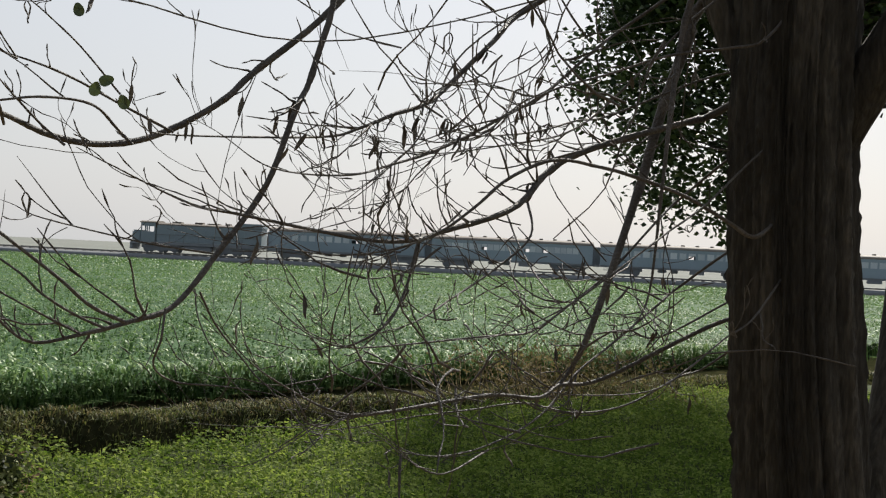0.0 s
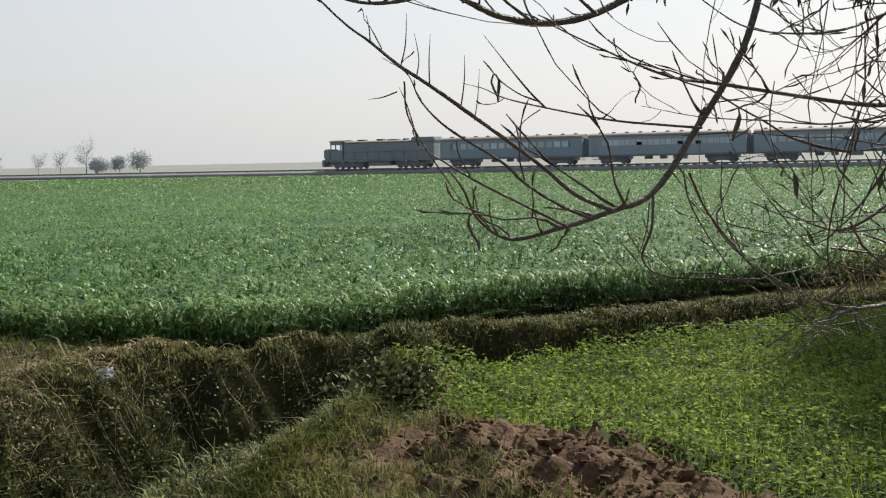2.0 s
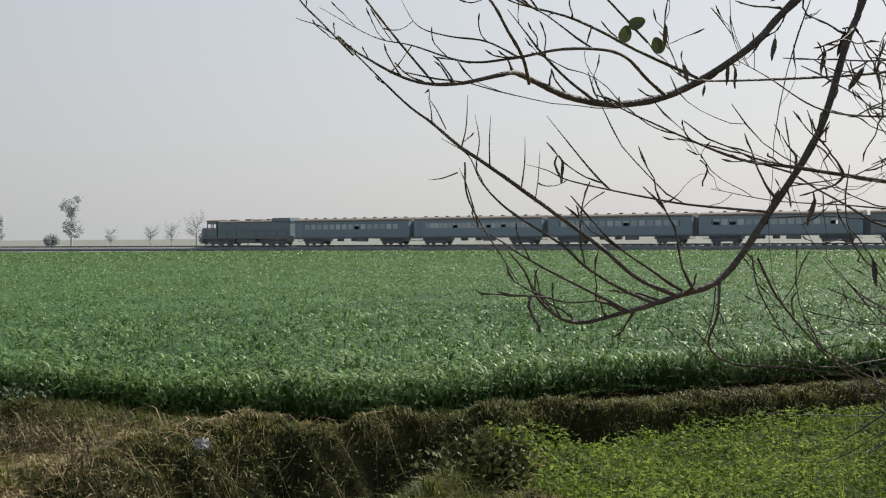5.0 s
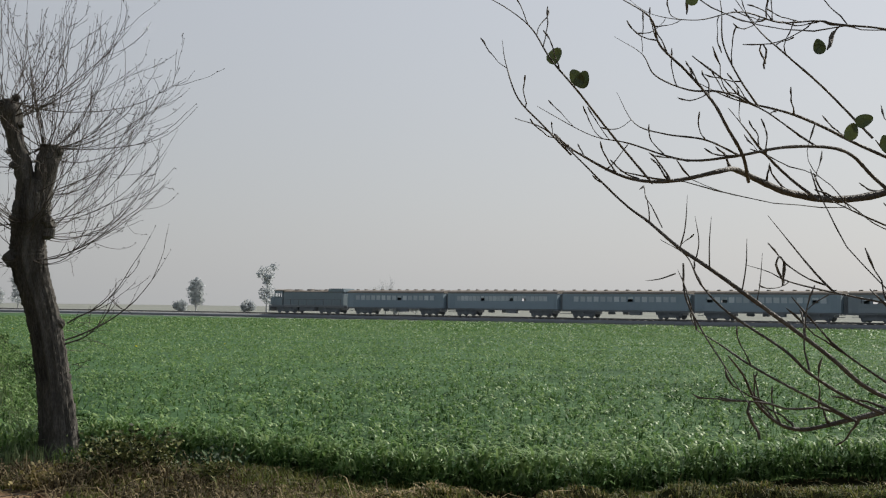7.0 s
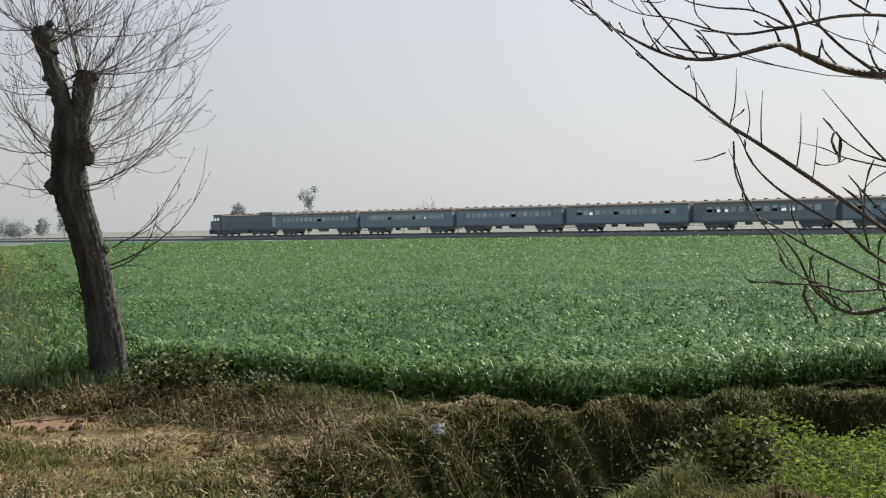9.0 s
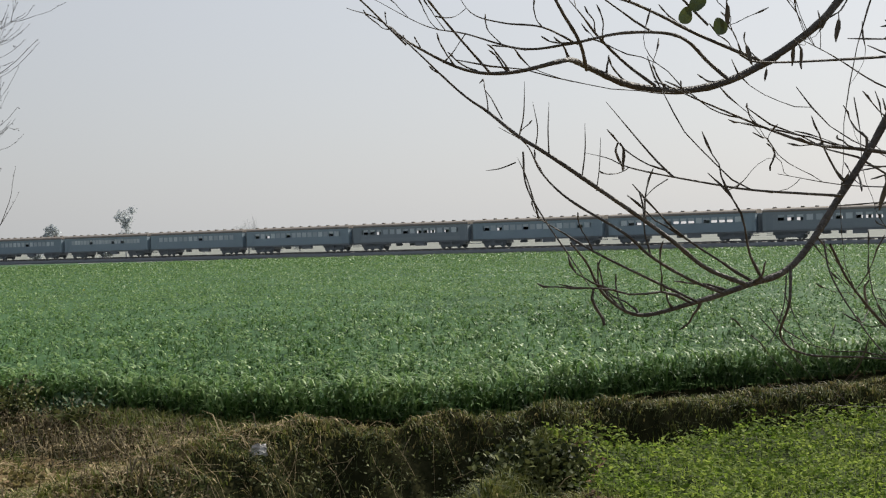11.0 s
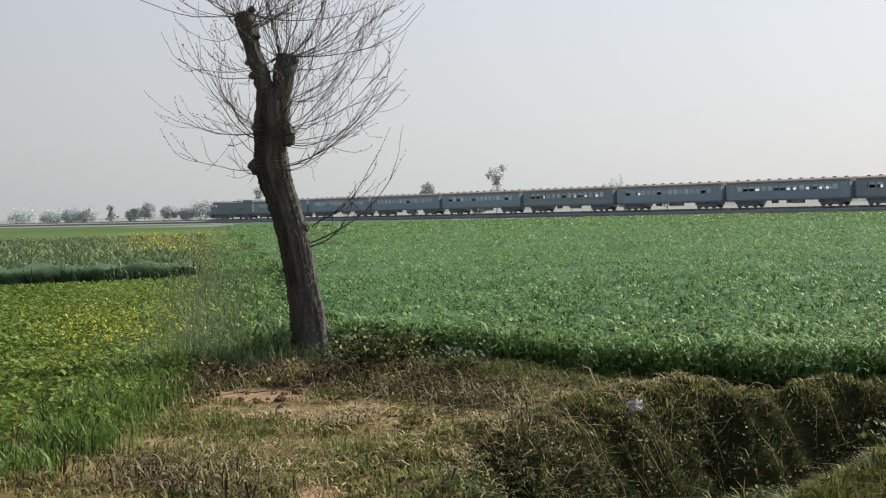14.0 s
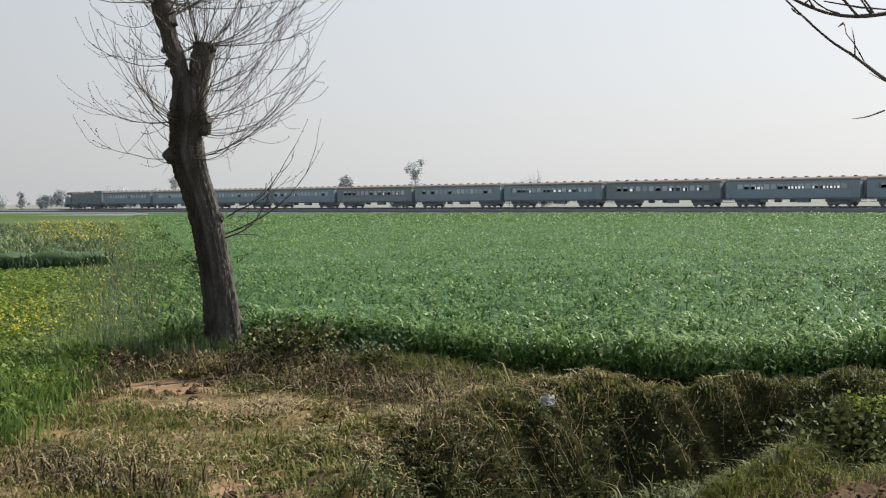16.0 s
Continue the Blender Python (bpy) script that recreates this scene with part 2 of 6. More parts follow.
def stuff(name, me, label, category, parent=None):
    ob = tagged(new(name, me), label, "" if parent else category, kind="stuff")
    ob.parent = parent
    return ob


def box(bm, x0, x1, y0, y1, z0, z1, bevel=0.0):
    r = bmesh.ops.create_cube(bm, size=1, matrix=Matrix.Translation(((x0 + x1) / 2, (y0 + y1) / 2, (z0 + z1) / 2)) @ Matrix.Diagonal((x1 - x0, y1 - y0, z1 - z0, 1)))
    if bevel:
        es = list({e for v in r["verts"] for e in v.link_edges})
        bmesh.ops.bevel(bm, geom=es, offset=bevel, segments=2, affect="EDGES")
    return bm


def boxes(*dims, bevel=0.0):
    bm = bmesh.new()
    for d in dims:
        box(bm, *d, bevel=bevel)
    return bm


def smooth_line(pts, per=6):
    """A Catmull-Rom line through the points."""
    p = np.asarray(pts, dtype=float)
    p = np.vstack([2 * p[0] - p[1], p, 2 * p[-1] - p[-2]])
    out = []
    for i in range(1, len(p) - 2):
        for k in range(per):
            s = k / per
            a, b, c, d = p[i - 1], p[i], p[i + 1], p[i + 2]
            out.append(0.5 * (2 * b + (c - a) * s + (2 * a - 5 * b + 4 * c - d) * s * s + (3 * b - a - 3 * c + d) * s ** 3))
    out.append(p[-2])
    return np.array(out)


class Tubes:
    """Gathers tapered tubes into one mesh."""

    def __init__(self):
        self.v, self.q, self.t, self.n = [], [], [], 0

    def add(self, pts, radii, sides=5, bumps=0.0, rng=None, ridges=0.0, point=1.5):
        p = np.asarray(pts, dtype=float)
        r = np.asarray(radii, dtype=float)
        k = len(p)
        d = np.gradient(p, axis=0)
        d /= np.linalg.norm(d, axis=1)[:, None] + 1e-9
        ref = np.array((0.31, 0.52, 0.79)) if abs(d[0] @ np.array((0.31, 0.52, 0.79))) < 0.9 else np.array((1.0, 0, 0))
        u = np.cross(d, ref)
        u /= np.linalg.norm(u, axis=1)[:, None] + 1e-9
        w = np.cross(d, u)
        a = np.linspace(0, 2 * np.pi, sides, endpoint=False)
        rr = np.repeat(r[:, None], sides, 1)
        if bumps:
            rr = rr * (1 + bumps * rng.standard_normal(rr.shape))
        if ridges:
            rr = rr * (1 + ridges * np.cumsum(rng.normal(0, 0.35, rr.shape), 0).clip(-1.2, 1.2) * 0.5 + ridges * rng.uniform(-1, 1, sides)[None, :])
        ring = p[:, None, :] + rr[:, :, None] * (np.cos(a)[None, :, None] * u[:, None, :] + np.sin(a)[None, :, None] * w[:, None, :])
        self.v.append(ring.reshape(-1, 3))
        i, j = np.meshgrid(np.arange(k - 1), np.arange(sides), indexing="ij")
        jn = (j + 1) % sides
        q = np.stack([i * sides + j, i * sides + jn, (i + 1) * sides + jn, (i + 1) * sides + j], -1).reshape(-1, 4)
        self.q.append(q + self.n)
        self.v.append(p[-1:] + d[-1:] * r[-1] * point)
        tip = self.n + k * sides
        last = self.n + (k - 1) * sides
        self.t.append(np.array([[last + s, last + (s + 1) % sides, tip] for s in range(sides)]))
        self.n += k * sides + 1

    def make(self, name, mat):
        return mesh(name, np.concatenate(self.v), [np.concatenate(self.q), np.concatenate(self.t)], mat, smooth=True)


def blades(base, h, w, turn, bend, levels=3):
    """Bent grass blades: points at the foot, heights, widths, turns and bends, as arrays."""
    n = len(base)
    s = np.array({3: (0, 0.45, 0.8, 1.0), 2: (0, 0.6, 1.0)}[levels])
    wid = np.array({3: (0.8, 1.0, 0.7, 0), 2: (0.9, 0.9, 0)}[levels])
    dx, dy = np.cos(turn), np.sin(turn)
    out = bend[:, None] * h[:, None] * s ** 2.2
    up = h[:, None] * (s - 0.42 * np.clip(bend, 0, 1.4)[:, None] * s ** 3)
    c = base[:, None, :] + np.stack([out * dx[:, None], out * dy[:, None], up], -1)
    side = np.stack([-dy, dx, np.zeros(n)], -1)[:, None, :] * (w[:, None] * wid / 2)[:, :, None]
    L = len(s)
    v = np.empty((n, 2 * L - 1, 3))
    for k in range(L - 1):
        v[:, 2 * k], v[:, 2 * k + 1] = c[:, k] - side[:, k], c[:, k] + side[:, k]
    v[:, 2 * L - 2] = c[:, -1]
    o = (np.arange(n) * (2 * L - 1))[:, None]
    quads = np.concatenate([o + np.array([2 * k, 2 * k + 1, 2 * k + 3, 2 * k + 2]) for k in range(L - 2)])
    tris = o + np.array([2 * L - 4, 2 * L - 3, 2 * L - 2])
    return v.reshape(-1, 3), [tris, quads]


def leaf_quads(base, size, rng, tilt=0.5):
    """Small folded leaves lying at all turns round the points."""
    n = len(base)
    a = rng.uniform(0, 2 * np.pi, n)
    nz = np.stack([rng.normal(0, tilt, n), rng.normal(0, tilt, n), np.ones(n)], -1)
    nz /= np.linalg.norm(nz, axis=1)[:, None]
    u = np.stack([np.cos(a), np.sin(a), np.zeros(n)], -1)
    u -= nz * (u * nz).sum(1)[:, None]
    u /= np.linalg.norm(u, axis=1)[:, None]
    w = np.cross(nz, u)
    size = np.broadcast_to(size, (n,))[:, None]
    v = np.stack([base - u * size * 0.5, base + w * size * 0.32 + nz * size * 0.08, base + u * size * 0.5, base - w * size * 0.32 + nz * size * 0.08], 1)
    o = (np.arange(n) * 4)[:, None]
    return v.reshape(-1, 3), [np.concatenate([o + np.array([0, 1, 2]), o + np.array([0, 2, 3])])]


def join(sets):
    vs, fs, n = [], {}, 0
    for v, faces in sets:
        vs.append(v)
        for f in faces:
            f = np.asarray(f)
            fs.setdefault(f.shape[1], []).append(f + n)
        n += len(v)
    return np.concatenate(vs), [np.concatenate(f) for f in fs.values()]


# ---- lie of the land ----
DITCH = np.array([(-4.9, 4.9, 0.3, 0.0), (-4.75, 6.3, 0.75, 0.34), (-5.08, 7.8, 1.40, 0.95), (-4.92, 9.6, 1.38, 1.0), (-3.6, 11.75, 0.85, 0.85), (-2.2, 13.5, 0.68, 0.7),
                  (0.0, 16.3, 0.5, 0.45), (3.0, 19.4, 0.42, 0.35), (8.0, 24.4, 0.4, 0.3), (30.0, 46.0, 0.4, 0.25)])
FRONT_X = [-400, -57.5, -12.7, -12.2, -11.5, -10.1, -8.8, -7.8, -6.8, -5.9, -5.3, -3.9, -2.0, -0.5, 2.0, 8.0, 30.0, 200.0]
FRONT_Y = [317, 45.2, 9.8, 10.25, 11.25, 11.6, 11.7, 11.5, 12.0, 12.0, 12.9, 15.2, 17.3, 19.0, 22.0, 28.0, 50.0, 220.0]
TRACK_AT, TRACK_WAY = np.array((-41.3, 160.0)), np.array((-13.42, 1.65))
RAIL_Z = 0.80
WAY = TRACK_WAY / np.linalg.norm(TRACK_WAY)
NORMAL = np.array((-WAY[1], WAY[0]))


def ditch_place(x, y):
    """Signed offset from the ditch's middle line (minus: far side), half width and depth there."""
    best = np.full(x.shape, 1e9)
    off, wid, dep = np.zeros(x.shape), np.full(x.shape, 0.4), np.zeros(x.shape)
    for a, b in zip(DITCH[:-1], DITCH[1:]):
        ex, ey = b[0] - a[0], b[1] - a[1]
        s = np.clip(((x - a[0]) * ex + (y - a[1]) * ey) / (ex * ex + ey * ey), 0, 1)
        px, py = x - a[0] - s * ex, y - a[1] - s * ey
        d = np.hypot(px, py)
        side = np.sign(ex * py - ey * px)
        k = d < best
        best = np.where(k, d, best)
        off = np.where(k, -d * side, off)
        wid = np.where(k, a[2] + s * (b[2] - a[2]), wid)
        dep = np.where(k, a[3] + s * (b[3] - a[3]), dep)
    return off, wid, dep


def wobble(x, y):
    return (0.5 * np.sin(1.7 * x + 0.6 * y) + 0.5 * np.sin(1.3 * y - 0.9 * x + 1.0) + 0.3 * np.sin(4.1 * x + 2.0) * np.sin(3.7 * y) + 0.2 * np.sin(8.3 * x - 3.0 * y) + 0.2 * np.sin(9.1 * y + 2.2 * x))


BUMPS = np.random.default_rng(3).uniform(-1, 1, (64, 64))


def noise_field(x, y):
    """Clumpy unevenness at two sizes, about -1 to 1."""
    out = 0
    for size, gain in ((0.45, 0.6), (0.19, 0.4)):
        u, v = x / size, y / size
        i, j = np.floor(u).astype(int), np.floor(v).astype(int)
        a, b = u - i, v - j
        a, b = a * a * (3 - 2 * a), b * b * (3 - 2 * b)
        g = lambda p, q: BUMPS[p % 64, q % 64]
        out = out + gain * ((g(i, j) * (1 - a) + g(i + 1, j) * a) * (1 - b) + (g(i, j + 1) * (1 - a) + g(i + 1, j + 1) * a) * b)
    return out


def land(x, y):
    x, y = np.asarray(x, dtype=float), np.asarray(y, dtype=float)
    off, wid, dep = ditch_place(x, y)
    near = np.exp(-((x + 3) ** 2 + (y - 11) ** 2) / 260.0)
    z = 0.035 * wobble(x, y) * near
    u = np.abs(off) / wid
    wall = np.clip((1.05 + 0.07 * wobble(2.4 * x, 2.2 * y) - u) / 0.72, 0, 1)
    z -= dep * wall * wall * (3 - 2 * wall) * (1 + 0.10 * wobble(1.7 * x, 1.6 * y))
    live = np.clip(dep / 0.5, 0, 1)
    z += live * np.where(off < 0, 0.13, 0.05) * np.exp(-((u * wid - wid - 0.30) / 0.34) ** 2) * (1 + 0.18 * wobble(2.1 * x, 1.9 * y))
    rough = noise_field(x, y) * np.exp(-((x + 4.5) ** 2 + (y - 9.5) ** 2) / 60.0)
    z += rough * np.where(off < wid * 1.1, 0.13, 0.035) * np.where(off < -wid - 0.9, 0.3, 1)
    z += 0.15 * noise_field(1.3 * x + 5, 1.3 * y) * np.exp(-((x + 1.9) ** 2 / 1.6 + (y - 7.7) ** 2 / 0.8))
    z += 0.07 * noise_field(3.1 * x + 2, 3.1 * y) * np.exp(-((x + 1.9) ** 2 / 2.2 + (y - 7.6) ** 2 / 1.2))
    # the torn-up spoil, and the ridge along the ditch's near lip
    torn = np.exp(-(((x + 1.8) / 1.5) ** 4 + ((y - 7.3) / 1.15) ** 4))
    z += torn * (0.11 * np.abs(noise_field(1.9 * x + 3, 1.9 * y + 1)) + 0.025 * noise_field(4.0 * x, 4.0 * y + 7))
    lip = np.interp(y, (6.4, 7.0, 8.0, 9.0, 10.1), (-3.5, -3.42, -3.42, -3.46, -3.6))
    z += 0.15 * np.exp(-((x - lip) / 0.17) ** 2) * np.clip((y - 6.5) / 0.7, 0, 1) * np.clip((10.4 - y) / 0.5, 0, 1)
    # heaps: the rise at the ditch's head, the mound by the shoot-covered tree, the spoil beside the lawn
    for hx, hy, hz, hr in ((-7.3, 9.7, 0.08, 0.6), (-8.9, 10.6, 0.12, 0.6), (-3.5, 9.75, 0.24, 0.42), (-2.5, 8.0, 0.14, 0.5), (-1.4, 7.6, 0.12, 0.45), (-11.6, 10.8, 0.10, 0.8), (-9.7, 10.1, 0.10, 0.5)):
        z += hz * np.exp(-((x - hx) ** 2 + (y - hy) ** 2) / (2 * hr * hr))
    return z


def wheat_front(x):
    return np.interp(x, FRONT_X, FRONT_Y)


def track_gap(x, y):
    """Distance on the near side of the track's middle line."""
    return -((x - TRACK_AT[0]) * NORMAL[0] + (y - TRACK_AT[1]) * NORMAL[1]) * np.sign(NORMAL[1])


EDGE_WAY = np.array((-0.785, 0.619))


def along_edge(x, y):
    return (x + 13.2) * EDGE_WAY[0] + (y - 9.9) * EDGE_WAY[1]


def axis_steps(lo, hi, step, reach):
    fine = np.arange(lo, hi, step)
    grow, a = [], step
    while sum(grow) < reach:
        a *= 1.28
        grow.append(a)
    g = np.cumsum(grow)
    return np.concatenate([lo - g[::-1], fine, fine[-1] + g])


FOOTPATH = ((-9.6, 7.9), (-8.4, 8.25), (-7.5, 8.6), (-6.95, 9.2), (-6.9, 9.9), (-6.6, 10.7), (-6.0, 11.5))


def path_gap(x, y):
    """Distance from the worn footpath round the ditch's head."""
    best = np.full(np.shape(x), 1e9)
    for (ax, ay), (bx, by) in zip(FOOTPATH[:-1], FOOTPATH[1:]):
        k = np.clip(((x - ax) * (bx - ax) + (y - ay) * (by - ay)) / ((bx - ax) ** 2 + (by - ay) ** 2), 0, 1)
        best = np.minimum(best, np.hypot(x - ax - k * (bx - ax), y - ay - k * (by - ay)))
    return best


def build_ground():
    xs, ys = axis_steps(-13, 5, 0.05, 2600), axis_steps(5, 20, 0.05, 2600)
    X, Y = np.meshgrid(xs, ys, indexing="ij")
    Z = land(X, Y)
    nx, ny = X.shape
    v = np.stack([X, Y, Z], -1).reshape(-1, 3)
    i, j = np.meshgrid(np.arange(nx - 1), np.arange(ny - 1), indexing="ij")
    q = np.stack([i * ny + j, (i + 1) * ny + j, (i + 1) * ny + j + 1, i * ny + j + 1], -1).reshape(-1, 4)
    cx, cy = (X[:-1, :-1] + X[1:, 1:]) / 2, (Y[:-1, :-1] + Y[1:, 1:]) / 2
    off, wid, dep = ditch_place(cx, cy)
    wob = 0.25 * wobble(cx * 1.3, cy * 1.4)
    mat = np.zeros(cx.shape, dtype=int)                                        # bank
    lawn = (off > wid + 0.05) & (cx > -3.3 + wob) & (cy > 8.4 + 0.5 * wob - 0.55 * (cx + 2.2))
    mat[lawn] = 2
    mat[(off > wid * 0.9) & ~lawn & (cx > -4.2)] = 3                           # bare spoil
    mat[(cx < -5.5) & (off > 0) & (cy < 9.0 + wob) & (np.abs(off) > wid + 0.15)] = 1
    mat[(cx < -6.6) & (cy < 9.3 + wob + 0.1 * (cx + 7)) & (np.abs(off) > wid + 0.1)] = 1
    mat[(cy < 5.5) | (cy < 6.5 + wob) & (cx < -3.0)] = 1
    fray = 0.45 * noise_field(1.1 * cx, 1.1 * cy)
    mat[np.hypot((cx + 10.55) * 0.9, (cy - 8.95) * 1.1) + 0.6 * wob + fray < 0.62] = 7
    mat[path_gap(cx, cy) + 0.25 * wob + 0.5 * fray < 0.13] = 7
    mat[np.hypot((cx + 6.4) * 0.8, (cy - 5.95) * 1.6) + 0.6 * wob + fray < 0.4] = 7
    mat[np.hypot(cx + 11.1, (cy - 9.4) * 1.3) + 0.6 * wob < 0.3] = 3
    mat[(np.hypot(cx, cy) > 45) | (cy > wheat_front(cx) + 0.6) & (cy > 8)] = 4
    # from the verge outwards the ground takes the haze-paled colours
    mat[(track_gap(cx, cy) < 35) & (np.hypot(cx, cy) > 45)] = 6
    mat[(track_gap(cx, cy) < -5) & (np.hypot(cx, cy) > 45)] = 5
    me = mesh("ground", v, [q], [M["bank"], M["path"], M["lawn"], M["clod"], M["field"], M["haze_field"], M["verge"], M["sand"]], mat.ravel(), smooth=True)
    tagged(new("ground", me), "earth ground with a ditch, banks and flat fields", "ground", kind="structure")


def crumbs(x, y, size, r):
    """Many small uneven lumps of earth, joined."""
    c = np.array([(1, 0, 0), (-1, 0, 0), (0, 1, 0), (0, -1, 0), (0, 0, 0.8), (0, 0, -0.8)], dtype=float)
    tri = np.array([(0, 2, 4), (2, 1, 4), (1, 3, 4), (3, 0, 4), (2, 0, 5), (1, 2, 5), (3, 1, 5), (0, 3, 5)])
    n = len(x)
    v = c[None] * size[:, None, None] * r.uniform(0.55, 1.3, (n, 6, 1)) + r.normal(0, 0.18, (n, 6, 3)) * size[:, None, None]
    a = r.uniform(0, 6.28, n)
    u = np.stack([v[..., 0] * np.cos(a)[:, None] - v[..., 1] * np.sin(a)[:, None], v[..., 0] * np.sin(a)[:, None] + v[..., 1] * np.cos(a)[:, None], v[..., 2]], -1)
    u += np.stack([x, y, land(x, y) + size * 0.2], -1)[:, None]
    return u.reshape(-1, 3), [((np.arange(n) * 6)[:, None, None] + tri[None]).reshape(-1, 3)]


build_ground()
rng = np.random.default_rng(7)


def scatter(n, near_r, far_r, left=66.0, right=-26.0):
    """Random places in a fan before the viewer, even in area."""
    r = np.sqrt(rng.uniform(near_r ** 2, far_r ** 2, n))
    a = np.radians(rng.uniform(right, left, n))
    return -np.sin(a) * r, np.cos(a) * r


def in_wheat(x, y):
    thin = (x > -12.4) | (rng.random(x.shape) < 0.12 + (y - wheat_front(x)) / 2.2)
    return thin & (y > wheat_front(x) + 0.12 * wobble(2.0 * x, 2.3 * y) * np.clip(40 / (np.abs(x) + y), 0, 1)) & (track_gap(x, y) > 36.0)


def fan_area(a, b, left=66.0, right=-26.0):
    return math.radians(left - right) / 2 * (b * b - a * a)


def build_wheat():
    sets, tops = [], []
    # from, to, plants a square metre, leaf width, bends of a leaf, hanging leaves and top leaves of a plant
    for r0, r1, dens, w0, lev, hung, crest in ((9, 17, 48, 0.026, 3, 2.6, 1.8), (17, 30, 26, 0.028, 3, 1.4, 1.8), (30, 50, 13, 0.034, 2, 1.0, 2.0)):
        x, y = scatter(int(dens * fan_area(r0, r1)), r0, r1)
        k = in_wheat(x, y)
        x, y = x[k], y[k]
        n = len(x)
        patch = 1 + 0.07 * np.sin(x * 0.9 + y * 0.31) + 0.06 * np.sin(y * 1.3 - 0.4 * x) + 0.05 * noise_field(0.5 * x, 0.5 * y)
        h = 0.50 * rng.uniform(0.82, 1.1, n) * patch
        sets.append(blades(np.stack([x, y, land(x, y) - 0.01], -1), 0.92 * h, 0.35 * w0 * rng.uniform(0.7, 1.3, n), rng.uniform(0, 2 * np.pi, n), rng.uniform(0.02, 0.22, n), 2))
        # leaves that rise from the stalk and bow over
        m = int(n * hung)
        q = rng.integers(0, n, m)
        foot = h[q] * rng.uniform(0.15, 0.72, m)
        sets.append(blades(np.stack([x[q] + rng.normal(0, 0.02, m), y[q] + rng.normal(0, 0.02, m), land(x[q], y[q]) + foot], -1), rng.uniform(0.12, 0.22, m), w0 * rng.uniform(0.7, 1.25, m), rng.uniform(0, 2 * np.pi, m), rng.uniform(0.9, 2.1, m), lev))
        # the topmost leaves, short and bowed right over
        m = int(n * crest)
        q = rng.integers(0, n, m)
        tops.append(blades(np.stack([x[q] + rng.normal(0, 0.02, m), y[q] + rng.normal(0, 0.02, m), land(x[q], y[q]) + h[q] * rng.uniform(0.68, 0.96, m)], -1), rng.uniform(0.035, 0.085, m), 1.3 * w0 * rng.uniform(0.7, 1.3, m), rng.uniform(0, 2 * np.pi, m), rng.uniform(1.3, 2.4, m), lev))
    # leaf flecks farther off, the farthest in the lighter sunlit colour
    for r0, r1, dens, size in ((24, 34, 16, 0.05), (34, 50, 34, 0.07), (50, 85, 24, 0.10), (85, 150, 8, 0.17)):
        x, y = scatter(int(dens * fan_area(r0, r1)), r0, r1)
        k = in_wheat(x, y)
        x, y = x[k], y[k]
        n = len(x)
        (tops if r0 > 30 else sets).append(leaf_quads(np.stack([x, y, land(x, y) + 0.43 + rng.normal(0, 0.045, n) + 0.04 * np.sin(x * 0.7) * np.sin(y * 0.6)], -1), size * rng.uniform(0.6, 1.2, n), rng, 0.8))
    # the outer leaves of the front rows; the higher ones take the sunlit colour
    m = 11000
    x = rng.uniform(-12.3, 9, m)
    y = wheat_front(x) + rng.uniform(-0.05, 0.5, m) + 0.1 * wobble(2.0 * x, 2.3 * x)
    rise, turn, bow = rng.uniform(0.0, 0.42, m), rng.uniform(0, 6.28, m), rng.uniform(0.6, 2.0, m)
    P, ln, wd = np.stack([x, y, land(x, y) + rise], -1), rng.uniform(0.12, 0.26, m), rng.uniform(0.020, 0.032, m)
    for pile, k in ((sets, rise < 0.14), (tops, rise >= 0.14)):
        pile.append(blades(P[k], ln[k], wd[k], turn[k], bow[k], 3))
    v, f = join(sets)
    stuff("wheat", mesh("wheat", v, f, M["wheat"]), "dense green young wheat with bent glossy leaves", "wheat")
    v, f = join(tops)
    stuff("wheat_tops", mesh("wheat_tops", v, f, M["wheat_top"]), "short arched wheat leaves, sun glints put into their lighter green", "wheat")
    # the mass of lower leaves, shade put into its dark colour
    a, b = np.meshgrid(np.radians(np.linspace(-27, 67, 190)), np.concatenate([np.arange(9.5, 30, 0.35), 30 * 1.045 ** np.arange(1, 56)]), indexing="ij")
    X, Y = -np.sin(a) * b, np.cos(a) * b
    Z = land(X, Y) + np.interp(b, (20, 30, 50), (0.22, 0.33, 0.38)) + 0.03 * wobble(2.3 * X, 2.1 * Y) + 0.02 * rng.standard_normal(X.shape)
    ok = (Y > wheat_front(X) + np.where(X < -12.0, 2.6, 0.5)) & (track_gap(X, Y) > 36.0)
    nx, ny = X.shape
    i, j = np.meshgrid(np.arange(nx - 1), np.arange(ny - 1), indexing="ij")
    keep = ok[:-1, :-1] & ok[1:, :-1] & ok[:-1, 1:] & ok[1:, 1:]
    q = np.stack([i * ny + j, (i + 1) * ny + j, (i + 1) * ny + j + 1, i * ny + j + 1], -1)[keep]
    stuff("wheat_understorey", mesh("wheat_understorey", np.stack([X, Y, Z], -1).reshape(-1, 3), [q], M["under"], smooth=True), "mass of lower wheat leaves, coloured dark for shade", "wheat")


def lawn_here(x, y):
    off, wid, dep = ditch_place(x, y)
    return (off > wid - 0.05) & (x > -3.5) & (y > 8.3 - 0.55 * (x + 2.2) + 0.15 * wobble(1.5 * x, y)) & (y > 5)


